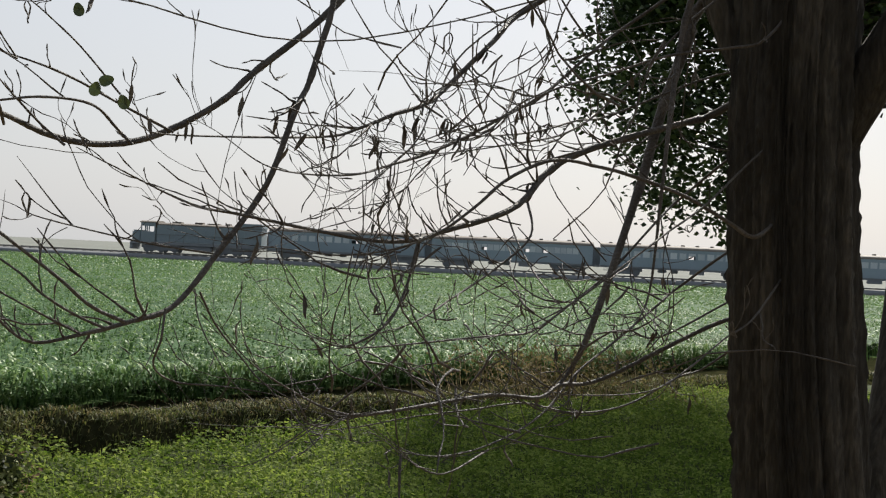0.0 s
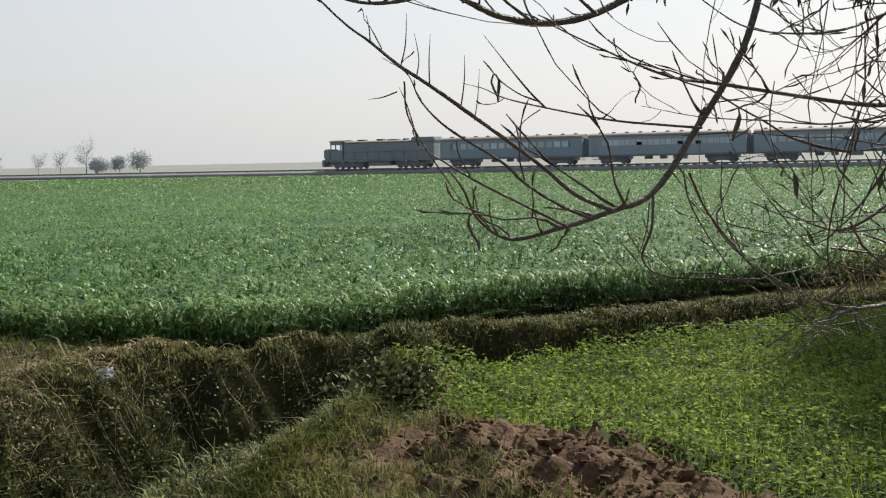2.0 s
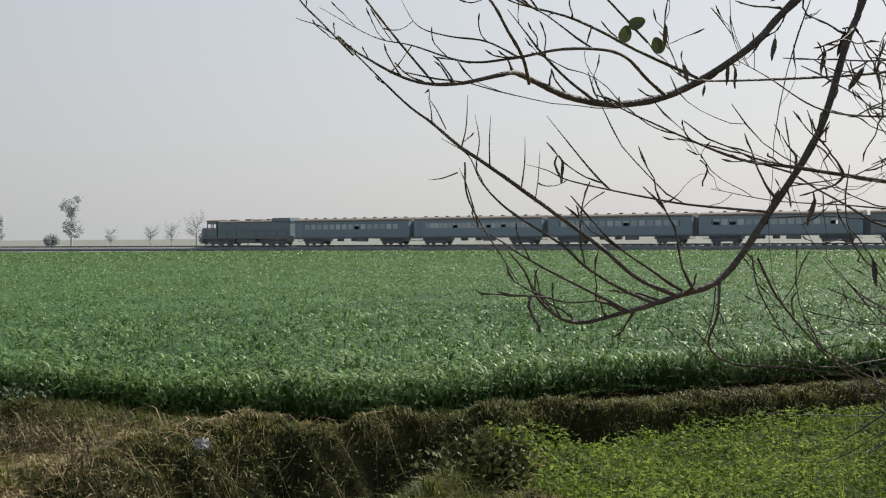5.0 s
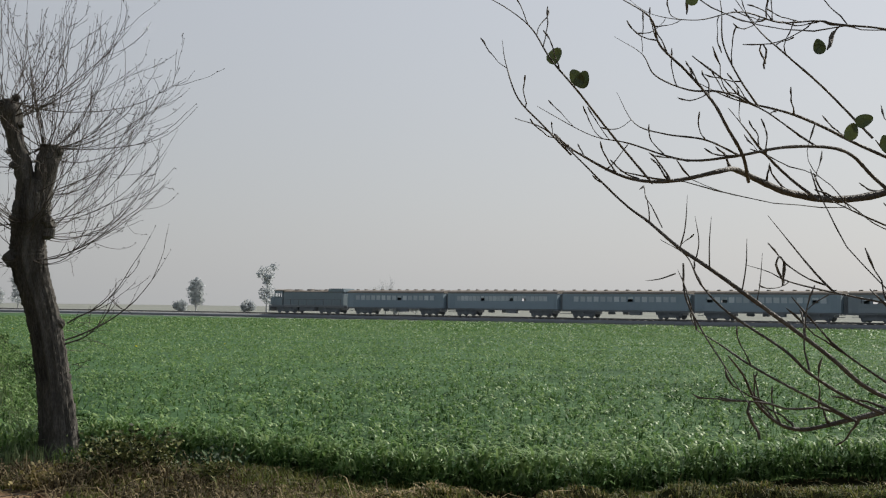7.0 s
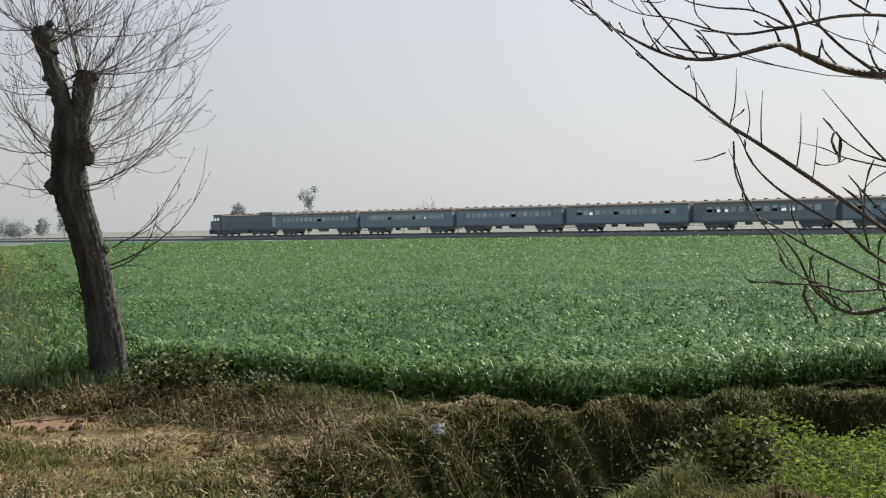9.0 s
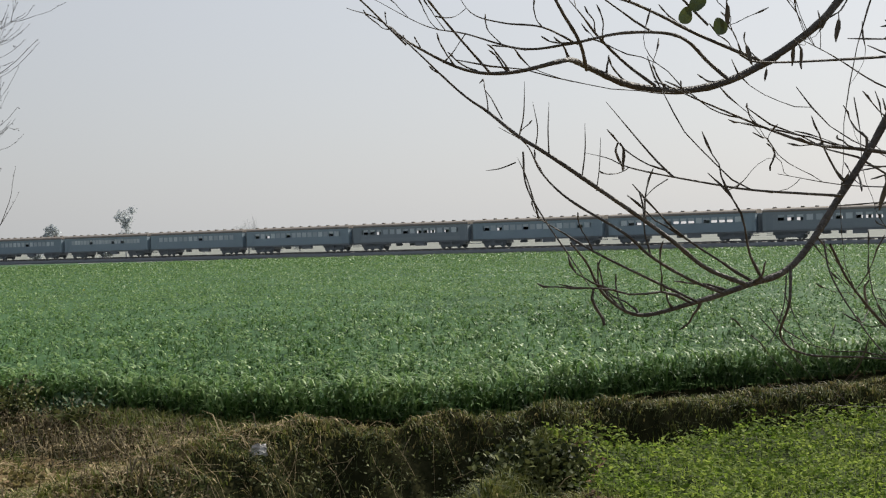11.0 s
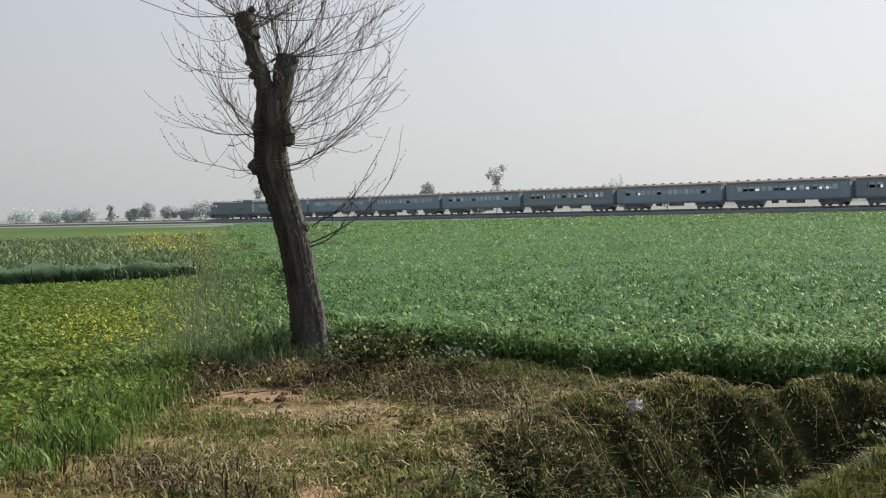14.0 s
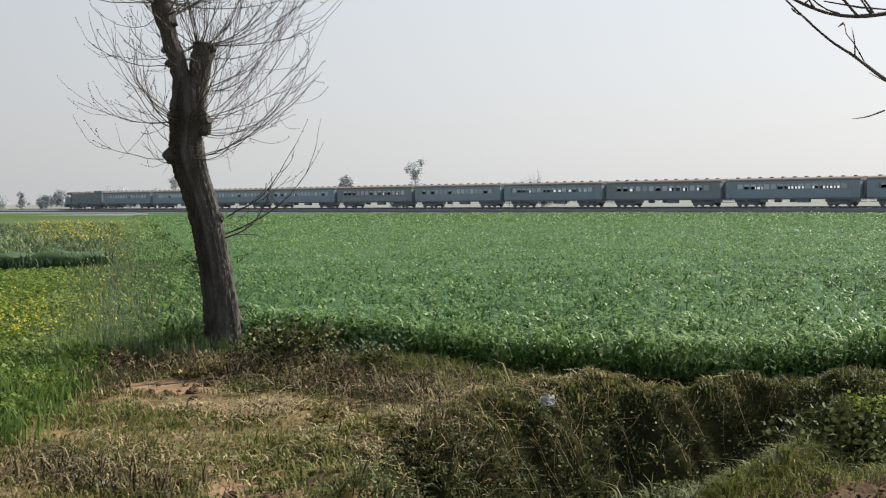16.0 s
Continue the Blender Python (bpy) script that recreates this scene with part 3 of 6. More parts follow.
def build_lawn():
    x, y = rng.uniform(-3.6, 7, 210000), rng.uniform(5.5, 22, 210000)
    k = lawn_here(x, y)
    x, y = x[k], y[k]
    n = len(x)
    clump = noise_field(1.2 * x, 1.2 * y)
    lift = rng.uniform(0.01, 0.17, n) * np.clip(0.85 + 1.2 * clump, 0.15, 2.0)
    v, f = leaf_quads(np.stack([x, y, land(x, y) + lift], -1), rng.uniform(0.026, 0.056, n), rng, 0.5)
    g = rng.random(n) < 0.16
    bl = blades(np.stack([x[g], y[g], land(x[g], y[g])], -1), rng.uniform(0.06, 0.2, g.sum()), np.full(g.sum(), 0.006), rng.uniform(0, 6.28, g.sum()), rng.uniform(0.1, 0.8, g.sum()), 2)
    v, f = join([(v, f), bl])
    stuff("clover_lawn", mesh("clover_lawn", v, f, M["clover"]), "bright green low clover patch beside the ditch", "clover")


def build_left_crops():
    x, y = scatter(150000, 9, 36, 76, 38)
    u = along_edge(x, y)
    k = (y < wheat_front(x) - 0.25) & (u < 19.6) & (x < -12.0 + (8.4 - y) * 0.75 + 0.22 * wobble(x, y)) & (u > -8)
    x, y = x[k], y[k]
    n = len(x)
    v, f = leaf_quads(np.stack([x, y, land(x, y) + rng.uniform(0.03, 0.22, n)], -1), rng.uniform(0.055, 0.12, n), rng, 0.5)
    stuff("clover_field", mesh("clover_field", v, f, M["fodder"]), "flat yellow-green fodder clover field", "clover")
    # taller strip and the weedy field behind it
    sets = []
    m = 16000
    u, t = 20.7 + 3.6 * rng.random(m) ** 1.8, 0.3 + 46 * rng.random(m)
    x, y = -12.7 + EDGE_WAY[0] * u - 0.62 * t, 10.1 + EDGE_WAY[1] * u - 0.785 * t
    sets.append(blades(np.stack([x, y, land(x, y) + rng.uniform(0, 0.2, m)], -1), 0.42 * rng.uniform(0.5, 1.25, m), rng.uniform(0.025, 0.05, m), rng.uniform(0, 6.28, m), rng.uniform(0.1, 1.0, m), 2))
    x, y = scatter(70000, 26, 130, 80, 48)
    k = (y < wheat_front(x) - 0.3) & (along_edge(x, y) > 22.5) & (along_edge(x, y) < 95)
    x, y = x[k], y[k]
    n = len(x)
    v, f = blades(np.stack([x, y, land(x, y)], -1), 0.5 * rng.uniform(0.5, 1.2, n), np.full(n, 0.07), rng.uniform(0, 6.28, n), rng.uniform(0.3, 1.2, n), 2)
    stuff("weedy_field", mesh("weedy_field", v, f, M["weedy"]), "weedy field, its green paled for haze", "crop")
    # the weedy strip along the wheat's side
    u, s = 60 * rng.random(30000) ** 1.6 - 0.8, rng.normal(0.0, 0.6, 30000)
    x, y = -12.7 + EDGE_WAY[0] * u - 0.62 * s, 10.1 + EDGE_WAY[1] * u - 0.785 * s
    n = len(x)
    strip = blades(np.stack([x, y, land(x, y)], -1), rng.uniform(0.1, 0.42, n), 0.010 + 0.0009 * u, rng.uniform(0, 6.28, n), rng.uniform(0.05, 0.8, n), 2)
    stuff("edge_grass", mesh("edge_grass", *strip, M["weedy"]), "low grass along the wheat's side", "grass")
    v, f = join(sets)
    # its inner mass, coloured dark for shade: a steep front with a bumpy top
    prof = np.array(((20.8, -0.05), (20.82, 0.2), (20.86, 0.40), (21.0, 0.50), (22.5, 0.50), (24.5, 0.44), (25.2, 0.1)))
    S = np.arange(0.5, 46, 0.35)
    g = np.arange(len(S))
    U = prof[None, :, 0] + rng.normal(0, 0.05, (len(S), len(prof))) + 0.12 * np.sin(0.8 * S)[:, None]
    X, Y = -12.7 + EDGE_WAY[0] * U - 0.62 * S[:, None], 10.1 + EDGE_WAY[1] * U - 0.785 * S[:, None]
    Z = prof[None, :, 1] * (1 + 0.10 * rng.standard_normal(U.shape))
    i, j = np.meshgrid(g[:-1], np.arange(len(prof) - 1), indexing="ij")
    w = len(prof)
    q = np.stack([i * w + j, (i + 1) * w + j, (i + 1) * w + j + 1, i * w + j + 1], -1).reshape(-1, 4)
    stuff("weed_crop_understorey", mesh("weed_crop_understorey", np.stack([X, Y, Z], -1).reshape(-1, 3), [q], M["crop"], smooth=True), "mass of stems in the tall weedy crop, coloured dark for shade", "crop")
    stuff("tall_weed_crop", mesh("tall_weed_crop", v, f, M["crop"]), "tall weedy crop strip, its green darkened for the shaded side", "crop")
    sets = []
    for cx, cy, r, m in ((-15.6, 10.4, 0.8, 420), (-14.6, 9.7, 0.6, 300), (-17.5, 12.0, 0.6, 80), (-13.3, 8.6, 0.4, 60), (-47, 34.6, 1.6, 420), (-51, 37.5, 1.6, 380), (-66, 36, 9.0, 70), (-50, 30, 9, 70)):
        x, y = rng.normal(cx, r, m), rng.normal(cy, r * 0.7, m)
        sets.append(leaf_quads(np.stack([x, y, land(x, y) + rng.uniform(0.3, 0.95, m) * (0.75 if r < 1 else 1.25)], -1), rng.uniform(0.02, 0.045, m) * (1 if r < 1 else 2.4), rng, 1.2))
    u, s = 42 * rng.random(330) ** 1.4 - 0.5, rng.normal(0.35, 0.4, 330)
    x, y = -12.7 + EDGE_WAY[0] * u - 0.62 * s, 10.1 + EDGE_WAY[1] * u - 0.785 * s
    sets.append(leaf_quads(np.stack([x, y, land(x, y) + rng.uniform(0.25, 0.75, 330)], -1), rng.uniform(0.02, 0.04, 330) * (1 + 0.03 * u), rng, 1.2))
    v, f = join(sets)
    stuff("mustard_flowers", mesh("mustard_flowers", v, f, M["mustard"]), "scattered yellow mustard flowers along the crops", "flowers")
    x, y = scatter(1300, 28, 90, 78, 50)
    k = (y < wheat_front(x) - 1) & (along_edge(x, y) > 20.5)
    x, y = x[k], y[k]
    v, f = leaf_quads(np.stack([x, y, rng.uniform(0.45, 0.75, len(x))], -1), 0.06, rng, 1.2)
    stuff("pale_flowers", mesh("pale_flowers", v, f, M["pale"]), "pale flower heads above the weedy crop", "flowers")


def build_grasses():
    def free(x, y):
        return (y < wheat_front(x) + 0.15) & ~lawn_here(x, y)
    # banks of the ditch: tufts of olive and brown, hanging down the slope
    x, y = rng.uniform(-9, 9, 70000), rng.uniform(5, 26, 70000)
    off, wid, dep = ditch_place(x, y)
    k = free(x, y) & (off < wid + np.where(x < -2.9, 0.5, 0.12)) & (off > -wid - 0.85) & (dep > 0.08) & (noise_field(x, y) + rng.normal(0, 0.25, len(x)) > -0.5)
    x, y, off, wid = x[k], y[k], off[k], wid[k]
    m = 7
    n = len(x) * m
    top = np.repeat(np.clip((-off - wid + 0.1) / 0.3, 0, 1), m)
    X, Y = np.repeat(x, m) + rng.normal(0, 0.035, n), np.repeat(y, m) + rng.normal(0, 0.035, n)
    dry = np.repeat(rng.random(len(x)), m) < 0.07 + 0.40 * top + 0.14 * np.repeat(x < -6.0, m)
    P = np.stack([X, Y, land(X, Y) - 0.015], -1)
    h, t, b = rng.uniform(0.045, 0.145, n) * np.repeat(rng.uniform(0.7, 1.5, len(x)), m) * (1 - 0.5 * top) * np.clip(1 + 0.9 * noise_field(X, Y), 0.5, 1.9), rng.uniform(0, 6.28, n), rng.uniform(0.3, 1.5, n)
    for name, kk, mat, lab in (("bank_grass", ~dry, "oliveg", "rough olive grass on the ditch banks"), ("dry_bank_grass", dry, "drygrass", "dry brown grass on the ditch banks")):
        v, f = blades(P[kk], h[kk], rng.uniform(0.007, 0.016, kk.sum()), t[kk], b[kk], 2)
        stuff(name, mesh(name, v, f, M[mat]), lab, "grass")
    # small leafy weeds that clothe the slopes
    x, y = rng.uniform(-9, 6, 420000), rng.uniform(5.5, 22, 420000)
    off, wid, dep = ditch_place(x, y)
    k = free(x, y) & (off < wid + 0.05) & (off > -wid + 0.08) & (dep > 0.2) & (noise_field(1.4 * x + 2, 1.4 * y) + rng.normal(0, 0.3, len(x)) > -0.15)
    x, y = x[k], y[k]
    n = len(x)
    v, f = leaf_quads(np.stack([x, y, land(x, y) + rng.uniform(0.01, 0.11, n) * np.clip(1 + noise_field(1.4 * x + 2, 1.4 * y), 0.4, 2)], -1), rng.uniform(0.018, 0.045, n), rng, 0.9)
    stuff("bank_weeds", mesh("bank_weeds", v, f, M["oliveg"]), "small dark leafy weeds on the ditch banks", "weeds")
    # short sunlit grass along the bank's crest
    x, y = rng.uniform(-9, 9, 260000), rng.uniform(5.5, 26, 260000)
    off, wid, dep = ditch_place(x, y)
    k = free(x, y) & (off < -wid + 0.12) & (off > -wid - 1.0) & (dep > 0.2)
    x, y = x[k], y[k]
    n = len(x)
    P, dry = np.stack([x, y, land(x, y) - 0.005], -1), rng.random(n) < 0.36 + 0.5 * noise_field(0.6 * x, 0.6 * y)
    h, t, b = rng.uniform(0.03, 0.10, n), rng.uniform(0, 6.28, n), rng.uniform(0.2, 1.3, n)
    for name, kk, mat, lab in (("crest_grass", ~dry, "greeng", "short light green grass on the bank's crest"), ("dry_crest_grass", dry, "drygrass", "short dry grass on the bank's crest")):
        v, f = blades(P[kk], h[kk], rng.uniform(0.008, 0.015, kk.sum()), t[kk], b[kk], 2)
        stuff(name, mesh(name, v, f, M[mat]), lab, "grass")
    # sparse blades over the spoil
    x, y = rng.uniform(-4.2, 0.5, 34000), rng.uniform(5.4, 9.6, 34000)
    off, wid, dep = ditch_place(x, y)
    k = ~lawn_here(x, y) & (off > wid) & (noise_field(0.8 * x, 0.8 * y) + rng.normal(0, 0.2, len(x)) > 0.02 + 0.6 * np.exp(-((x + 1.5) ** 2 + (y - 7.7) ** 2)) - 0.5 * np.exp(-((x + 3.1) ** 2 / 0.3)))
    x, y = x[k], y[k]
    n = len(x)
    v, f = blades(np.stack([x, y, land(x, y)], -1), rng.uniform(0.04, 0.14, n), np.full(n, 0.006), rng.uniform(0, 6.28, n), rng.uniform(0.2, 1.2, n), 2)
    stuff("spoil_grass", mesh("spoil_grass", v, f, M["greeng"]), "sparse grass on the bare earth", "grass")
    x, y = rng.normal(-1.8, 0.95, 2600), rng.normal(7.2, 0.62, 2600)
    k = ~lawn_here(x, y) & (x > -3.3)
    x, y = x[k], y[k]
    v, f = crumbs(x, y, 0.006 + 0.03 * rng.random(len(x)) ** 3.5, rng)
    stuff("loose_earth", mesh("loose_earth", v, f, M["clod"]), "loose crumbs of brown earth", "earth")
    # the grassy ridge on the ditch's lip, light along its top
    y = rng.uniform(6.5, 10.3, 9000)
    x = np.interp(y, (6.4, 7.0, 8.0, 9.0, 10.1), (-3.5, -3.42, -3.42, -3.46, -3.6)) + rng.normal(-0.03, 0.10, 9000)
    v, f = blades(np.stack([x, y, land(x, y) - 0.01], -1), rng.uniform(0.05, 0.15, 9000), rng.uniform(0.004, 0.009, 9000), rng.uniform(0, 6.28, 9000), rng.uniform(0.2, 1.3, 9000), 2)
    stuff("lip_grass", mesh("lip_grass", v, f, M["greeng"]), "light green grass along the ditch's lip", "grass")
    # trodden ground by the path
    x, y = rng.uniform(-13, -3, 120000), rng.uniform(3.8, 11.5, 120000)
    off, wid, dep = ditch_place(x, y)
    soft = rng.normal(0, 0.13, len(x)) + 0.4 * noise_field(1.1 * x, 1.1 * y) + 0.15 * wobble(1.3 * x, 1.4 * y)
    bare = (np.hypot((x + 10.55) * 0.9, (y - 8.95) * 1.1) + soft < 0.62) | (path_gap(x, y) + 0.6 * soft < 0.12) | (np.hypot((x + 6.4) * 0.8, (y - 5.95) * 1.6) + soft < 0.4)
    k = free(x, y) & ~bare & (np.abs(off) > wid + 0.1) & (rng.random(len(x)) < 0.52 + 0.3 * np.sin(1.2 * x + 0.5) * np.sin(1.9 * y) + 0.75 * noise_field(0.7 * x + 4, 0.9 * y))
    x, y = x[k], y[k]
    n = len(x)
    green = rng.random(n) < 0.72 + 0.4 * np.sin(0.8 * x + 2) * np.sin(1.0 * y) + 0.6 * np.exp(-((x + 4.3) ** 2 / 1.6 + (y - 6.5) ** 2 / 0.6))
    P = np.stack([x, y, land(x, y) - 0.005], -1)
    h, t, b = rng.uniform(0.03, 0.12, n) * np.clip(1 + 1.1 * noise_field(0.8 * x, 0.8 * y), 0.4, 2.2), rng.uniform(0, 6.28, n), rng.uniform(0.3, 1.4, n)
    for name, kk, mat, lab in (("path_grass", green, "greeng", "short green grass on the trodden ground"), ("dry_path_grass", ~green, "drygrass", "short dry grass on the trodden ground")):
        v, f = blades(P[kk], h[kk], rng.uniform(0.008, 0.016, kk.sum()), t[kk], b[kk], 2)
        stuff(name, mesh(name, v, f, M[mat]), lab, "grass")
    # tall green tufts between path and clover field
    sets = []
    for cx, cy, r, m, hh in ((-11.0, 7.7, 0.32, 420, 0.36), (-10.4, 6.9, 0.3, 480, 0.40), (-9.6, 6.1, 0.28, 420, 0.36), (-12.0, 8.6, 0.35, 380, 0.32), (-9.2, 5.3, 0.3, 300, 0.25), (-12.6, 9.5, 0.25, 400, 0.4), (-11.2, 11.0, 0.3, 500, 0.3)):
        x, y = rng.normal(cx, r, m), rng.normal(cy, r * 0.7, m)
        sets.append(blades(np.stack([x, y, land(x, y)], -1), hh * rng.uniform(0.5, 1.1, m), rng.uniform(0.010, 0.020, m), rng.uniform(0, 6.28, m), rng.uniform(0.1, 0.8, m), 3))
    v, f = join(sets)
    stuff("tall_grass_tufts", mesh("tall_grass_tufts", v, f, M["lush"]), "tall green grass tufts by the path", "grass")
    # the low olive hummock at the wheat's foot
    sets = []
    for cx, cy, r, m, hh in ((-8.6, 11.0, 0.55, 1900, 0.24), (-9.3, 11.2, 0.4, 900, 0.24), (-7.6, 11.2, 0.45, 900, 0.18), (-8.0, 10.8, 0.4, 600, 0.16)):
        x, y = rng.normal(cx, r, m), rng.normal(cy, r * 0.6, m)
        sets.append(blades(np.stack([x, y, land(x, y)], -1), hh * rng.uniform(0.4, 1.1, m), rng.uniform(0.009, 0.016, m), rng.uniform(0, 6.28, m), rng.uniform(0.2, 1.2, m), 2))
    v, f = join(sets)
    stuff("hummock_grass", mesh("hummock_grass", v, f, M["greeng"]), "short olive grass on a hummock by the wheat", "grass")
    # long straws fallen over the bank
    tb = Tubes()
    for k in range(620):
        if k < 210:
            cx, cy = rng.normal(-6.3, 1.0), rng.normal(9.9, 0.8)
        elif k < 330:
            cx, cy = rng.normal(-9.2, 1.4), rng.normal(9.6, 0.6)
        elif k < 420:
            cx, cy = rng.normal(-3.0, 2.0), rng.normal(12.6, 2.0)
        else:
            cx, cy = rng.normal(-8.2, 1.5), rng.normal(8.8, 0.9)
        a, ln = rng.uniform(0, 6.28), rng.uniform(0.12, 0.5)
        s = np.linspace(0, 1, 5)
        px, py = cx + np.cos(a) * ln * s, cy + np.sin(a) * ln * s + 0.06 * s * s
        if float(wheat_front(cx)) < cy or bool(lawn_here(np.array(cx), np.array(cy))):
            continue
        tb.add(np.stack([px, py, land(px, py) + 0.03 + rng.uniform(0.01, 0.08) * np.sin(s * 3)], -1), np.linspace(0.003, 0.0014, 5) * rng.uniform(0.6, 1.25), 3)
    stuff("fallen_straws", tb.make("fallen_straws", M["straw"]), "pale dry straws lying over the bank", "straw")


def build_dead_stalks():
    """Brown dead weeds, stalks and leaf scraps heaped round the lopped tree's foot."""
    r = np.random.default_rng(77)
    sets = []
    for cx, cy, sx, sy, m in ((-10.9, 9.9, 0.75, 0.45, 1430), (-9.6, 10.3, 0.9, 0.4, 1430), (-11.3, 8.7, 0.45, 0.4, 715), (-8.4, 10.3, 0.6, 0.35, 605), (-7.7, 9.4, 0.45, 0.3, 385), (-9.8, 9.4, 0.6, 0.25, 495), (-7.4, 5.6, 0.6, 0.2, 495), (-6.4, 8.3, 0.3, 0.4, 275)):
        x, y = r.normal(cx, sx, m), r.normal(cy, sy, m)
        k = (y < wheat_front(x) - 0.1) & (np.hypot((x + 10.55) * 0.9, (y - 8.95) * 1.1) > 0.56 + r.normal(0, 0.08, m))
        x, y = x[k], y[k]
        n = len(x)
        z = land(x, y)
        sets.append(blades(np.stack([x, y, z + r.uniform(0, 0.06, n)], -1), r.uniform(0.06, 0.24, n) * np.clip(1 + noise_field(x, y), 0.4, 1.8), r.uniform(0.007, 0.015, n), r.uniform(0, 6.28, n), r.uniform(0.3, 2.0, n), 2))
        g = r.random(n) < 0.6
        sets.append(leaf_quads(np.stack([x[g], y[g], z[g] + r.uniform(0.01, 0.16, g.sum()) * np.clip(1 + noise_field(x[g], y[g]), 0.3, 1.8)], -1), r.uniform(0.02, 0.05, g.sum()), r, 1.2))
    v, f = join(sets)
    sets = []
    for cx, cy, sx, sy, m in ((-8.2, 8.3, 0.8, 0.28, 2400), (-7.1, 9.2, 0.28, 0.6, 1500), (-9.6, 7.9, 0.7, 0.3, 900), (-6.7, 7.6, 0.5, 0.4, 700), (-7.6, 6.6, 0.8, 0.35, 900), (-6.7, 10.4, 0.3, 0.4, 500)):
        x, y = r.normal(cx, sx, m), r.normal(cy, sy, m)
        k = (noise_field(0.8 * x, 0.8 * y) + r.normal(0, 0.2, m) > 0.0) & (np.hypot((x + 10.55) * 0.9, (y - 8.95) * 1.1) > 0.6)
        x, y = x[k], y[k]
        n = len(x)
        sets.append(blades(np.stack([x, y, land(x, y) + r.uniform(0.005, 0.03, n)], -1), r.uniform(0.04, 0.10, n), r.uniform(0.008, 0.016, n), r.uniform(0, 6.28, n), r.uniform(1.5, 2.6, n), 2))
    flat = join(sets)
    stuff("flattened_straw", mesh("flattened_straw", *flat, M["straw"]), "trodden pale straw along the footpath", "straw")
    stuff("dead_weeds", mesh("dead_weeds", v, f, M["deadstalk"]), "brown dead weeds and stalks round the lopped tree", "weeds")


# ---- the railway ----
def build_railway():
    a = TRACK_AT - WAY * 420
    b = TRACK_AT + WAY * 1400
    ends = []
    for p in (a, b):
        for o, z in ((-4.4, 0.0), (-2.3, RAIL_Z - 0.26), (2.3, RAIL_Z - 0.26), (4.4, 0.0)):
            q = p + NORMAL * o
            ends.append((q[0], q[1], z - (0.05 if z == 0 else 0)))
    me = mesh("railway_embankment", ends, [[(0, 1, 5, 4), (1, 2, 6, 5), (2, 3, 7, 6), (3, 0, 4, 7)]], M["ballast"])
    bank = tagged(new("railway_embankment", me), "low grey stone ballast bank of the railway, paled for haze", "embankment", kind="structure")
    turn = math.degrees(math.atan2(WAY[1], WAY[0]))
    mid = TRACK_AT + WAY * 200
    for side in (-0.84, 0.84):
        bm = boxes((-560, 560, side - 0.035, side + 0.035, -0.16, 0.0))
        r = part("rail", bm, M["steel"], bank)
        r.matrix_basis = pose(mid[0], mid[1], RAIL_Z, 0, 0, turn)
    sl = bpy.data.meshes.new("sleeper")
    bm = boxes((-0.12, 0.12, -1.35, 1.35, -0.30, -0.16))
    bm.to_mesh(sl)
    bm.free()
    sl.materials.append(M["sleeper"])
    for k in range(280):
        c = TRACK_AT + WAY * (-90 + k * 1.2)
        s = new("sleeper", sl)
        s.parent = bank
        s.matrix_basis = pose(c[0], c[1], RAIL_Z, 0, 0, turn)


def bm_mesh(name, bm, mat):
    me = bpy.data.meshes.new(name)
    bm.to_mesh(me)
    bm.free()
    me.materials.append(mat)
    return me


def wheel_mesh():
    bm = bmesh.new()
    bmesh.ops.create_cone(bm, cap_ends=True, segments=16, radius1=0.46, radius2=0.46, depth=0.13, matrix=Matrix.Rotation(radians(90), 4, "X"))
    bmesh.ops.create_cone(bm, cap_ends=True, segments=10, radius1=0.12, radius2=0.12, depth=0.24, matrix=Matrix.Rotation(radians(90), 4, "X"))
    return bm_mesh("wheel", bm, M["under_gear"])


WHEEL = wheel_mesh()


def bogie(parent, x, axles, span):
    bm = bmesh.new()
    half = span / 2
    for s in (-1.0, 1.0):
        box(bm, -half - 0.35, half + 0.35, s * 1.0 - 0.07, s * 1.0 + 0.07, 0.42, 0.72, 0.04)
        for k in range(axles):
            ax = -half + span * k / (axles - 1)
            box(bm, ax - 0.16, ax + 0.16, s * 1.05 - 0.1, s * 1.05 + 0.1, 0.28, 0.62, 0.03)
        for k in range(axles - 1):
            ax = -half + span * (k + 0.5) / (axles - 1)
            box(bm, ax - 0.22, ax + 0.22, s * 1.08 - 0.07, s * 1.08 + 0.07, 0.34, 0.95, 0.03)
    box(bm, -half - 0.7, half + 0.7, -1.0, 1.0, 0.55, 0.97, 0.05)
    box(bm, -half - 0.1, half + 0.1, 0.98, 1.12, 0.22, 0.66, 0.05)
    box(bm, -half - 0.1, half + 0.1, -1.12, -0.98, 0.22, 0.66, 0.05)
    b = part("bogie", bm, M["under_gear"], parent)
    b.matrix_basis = pose(x, 0, 0)
    for k in range(axles):
        for s in (-0.84, 0.84):
            w = part("wheel", WHEEL, None, b)
            w.matrix_basis = pose(-half + span * k / (axles - 1), s, 0.46)
    return b


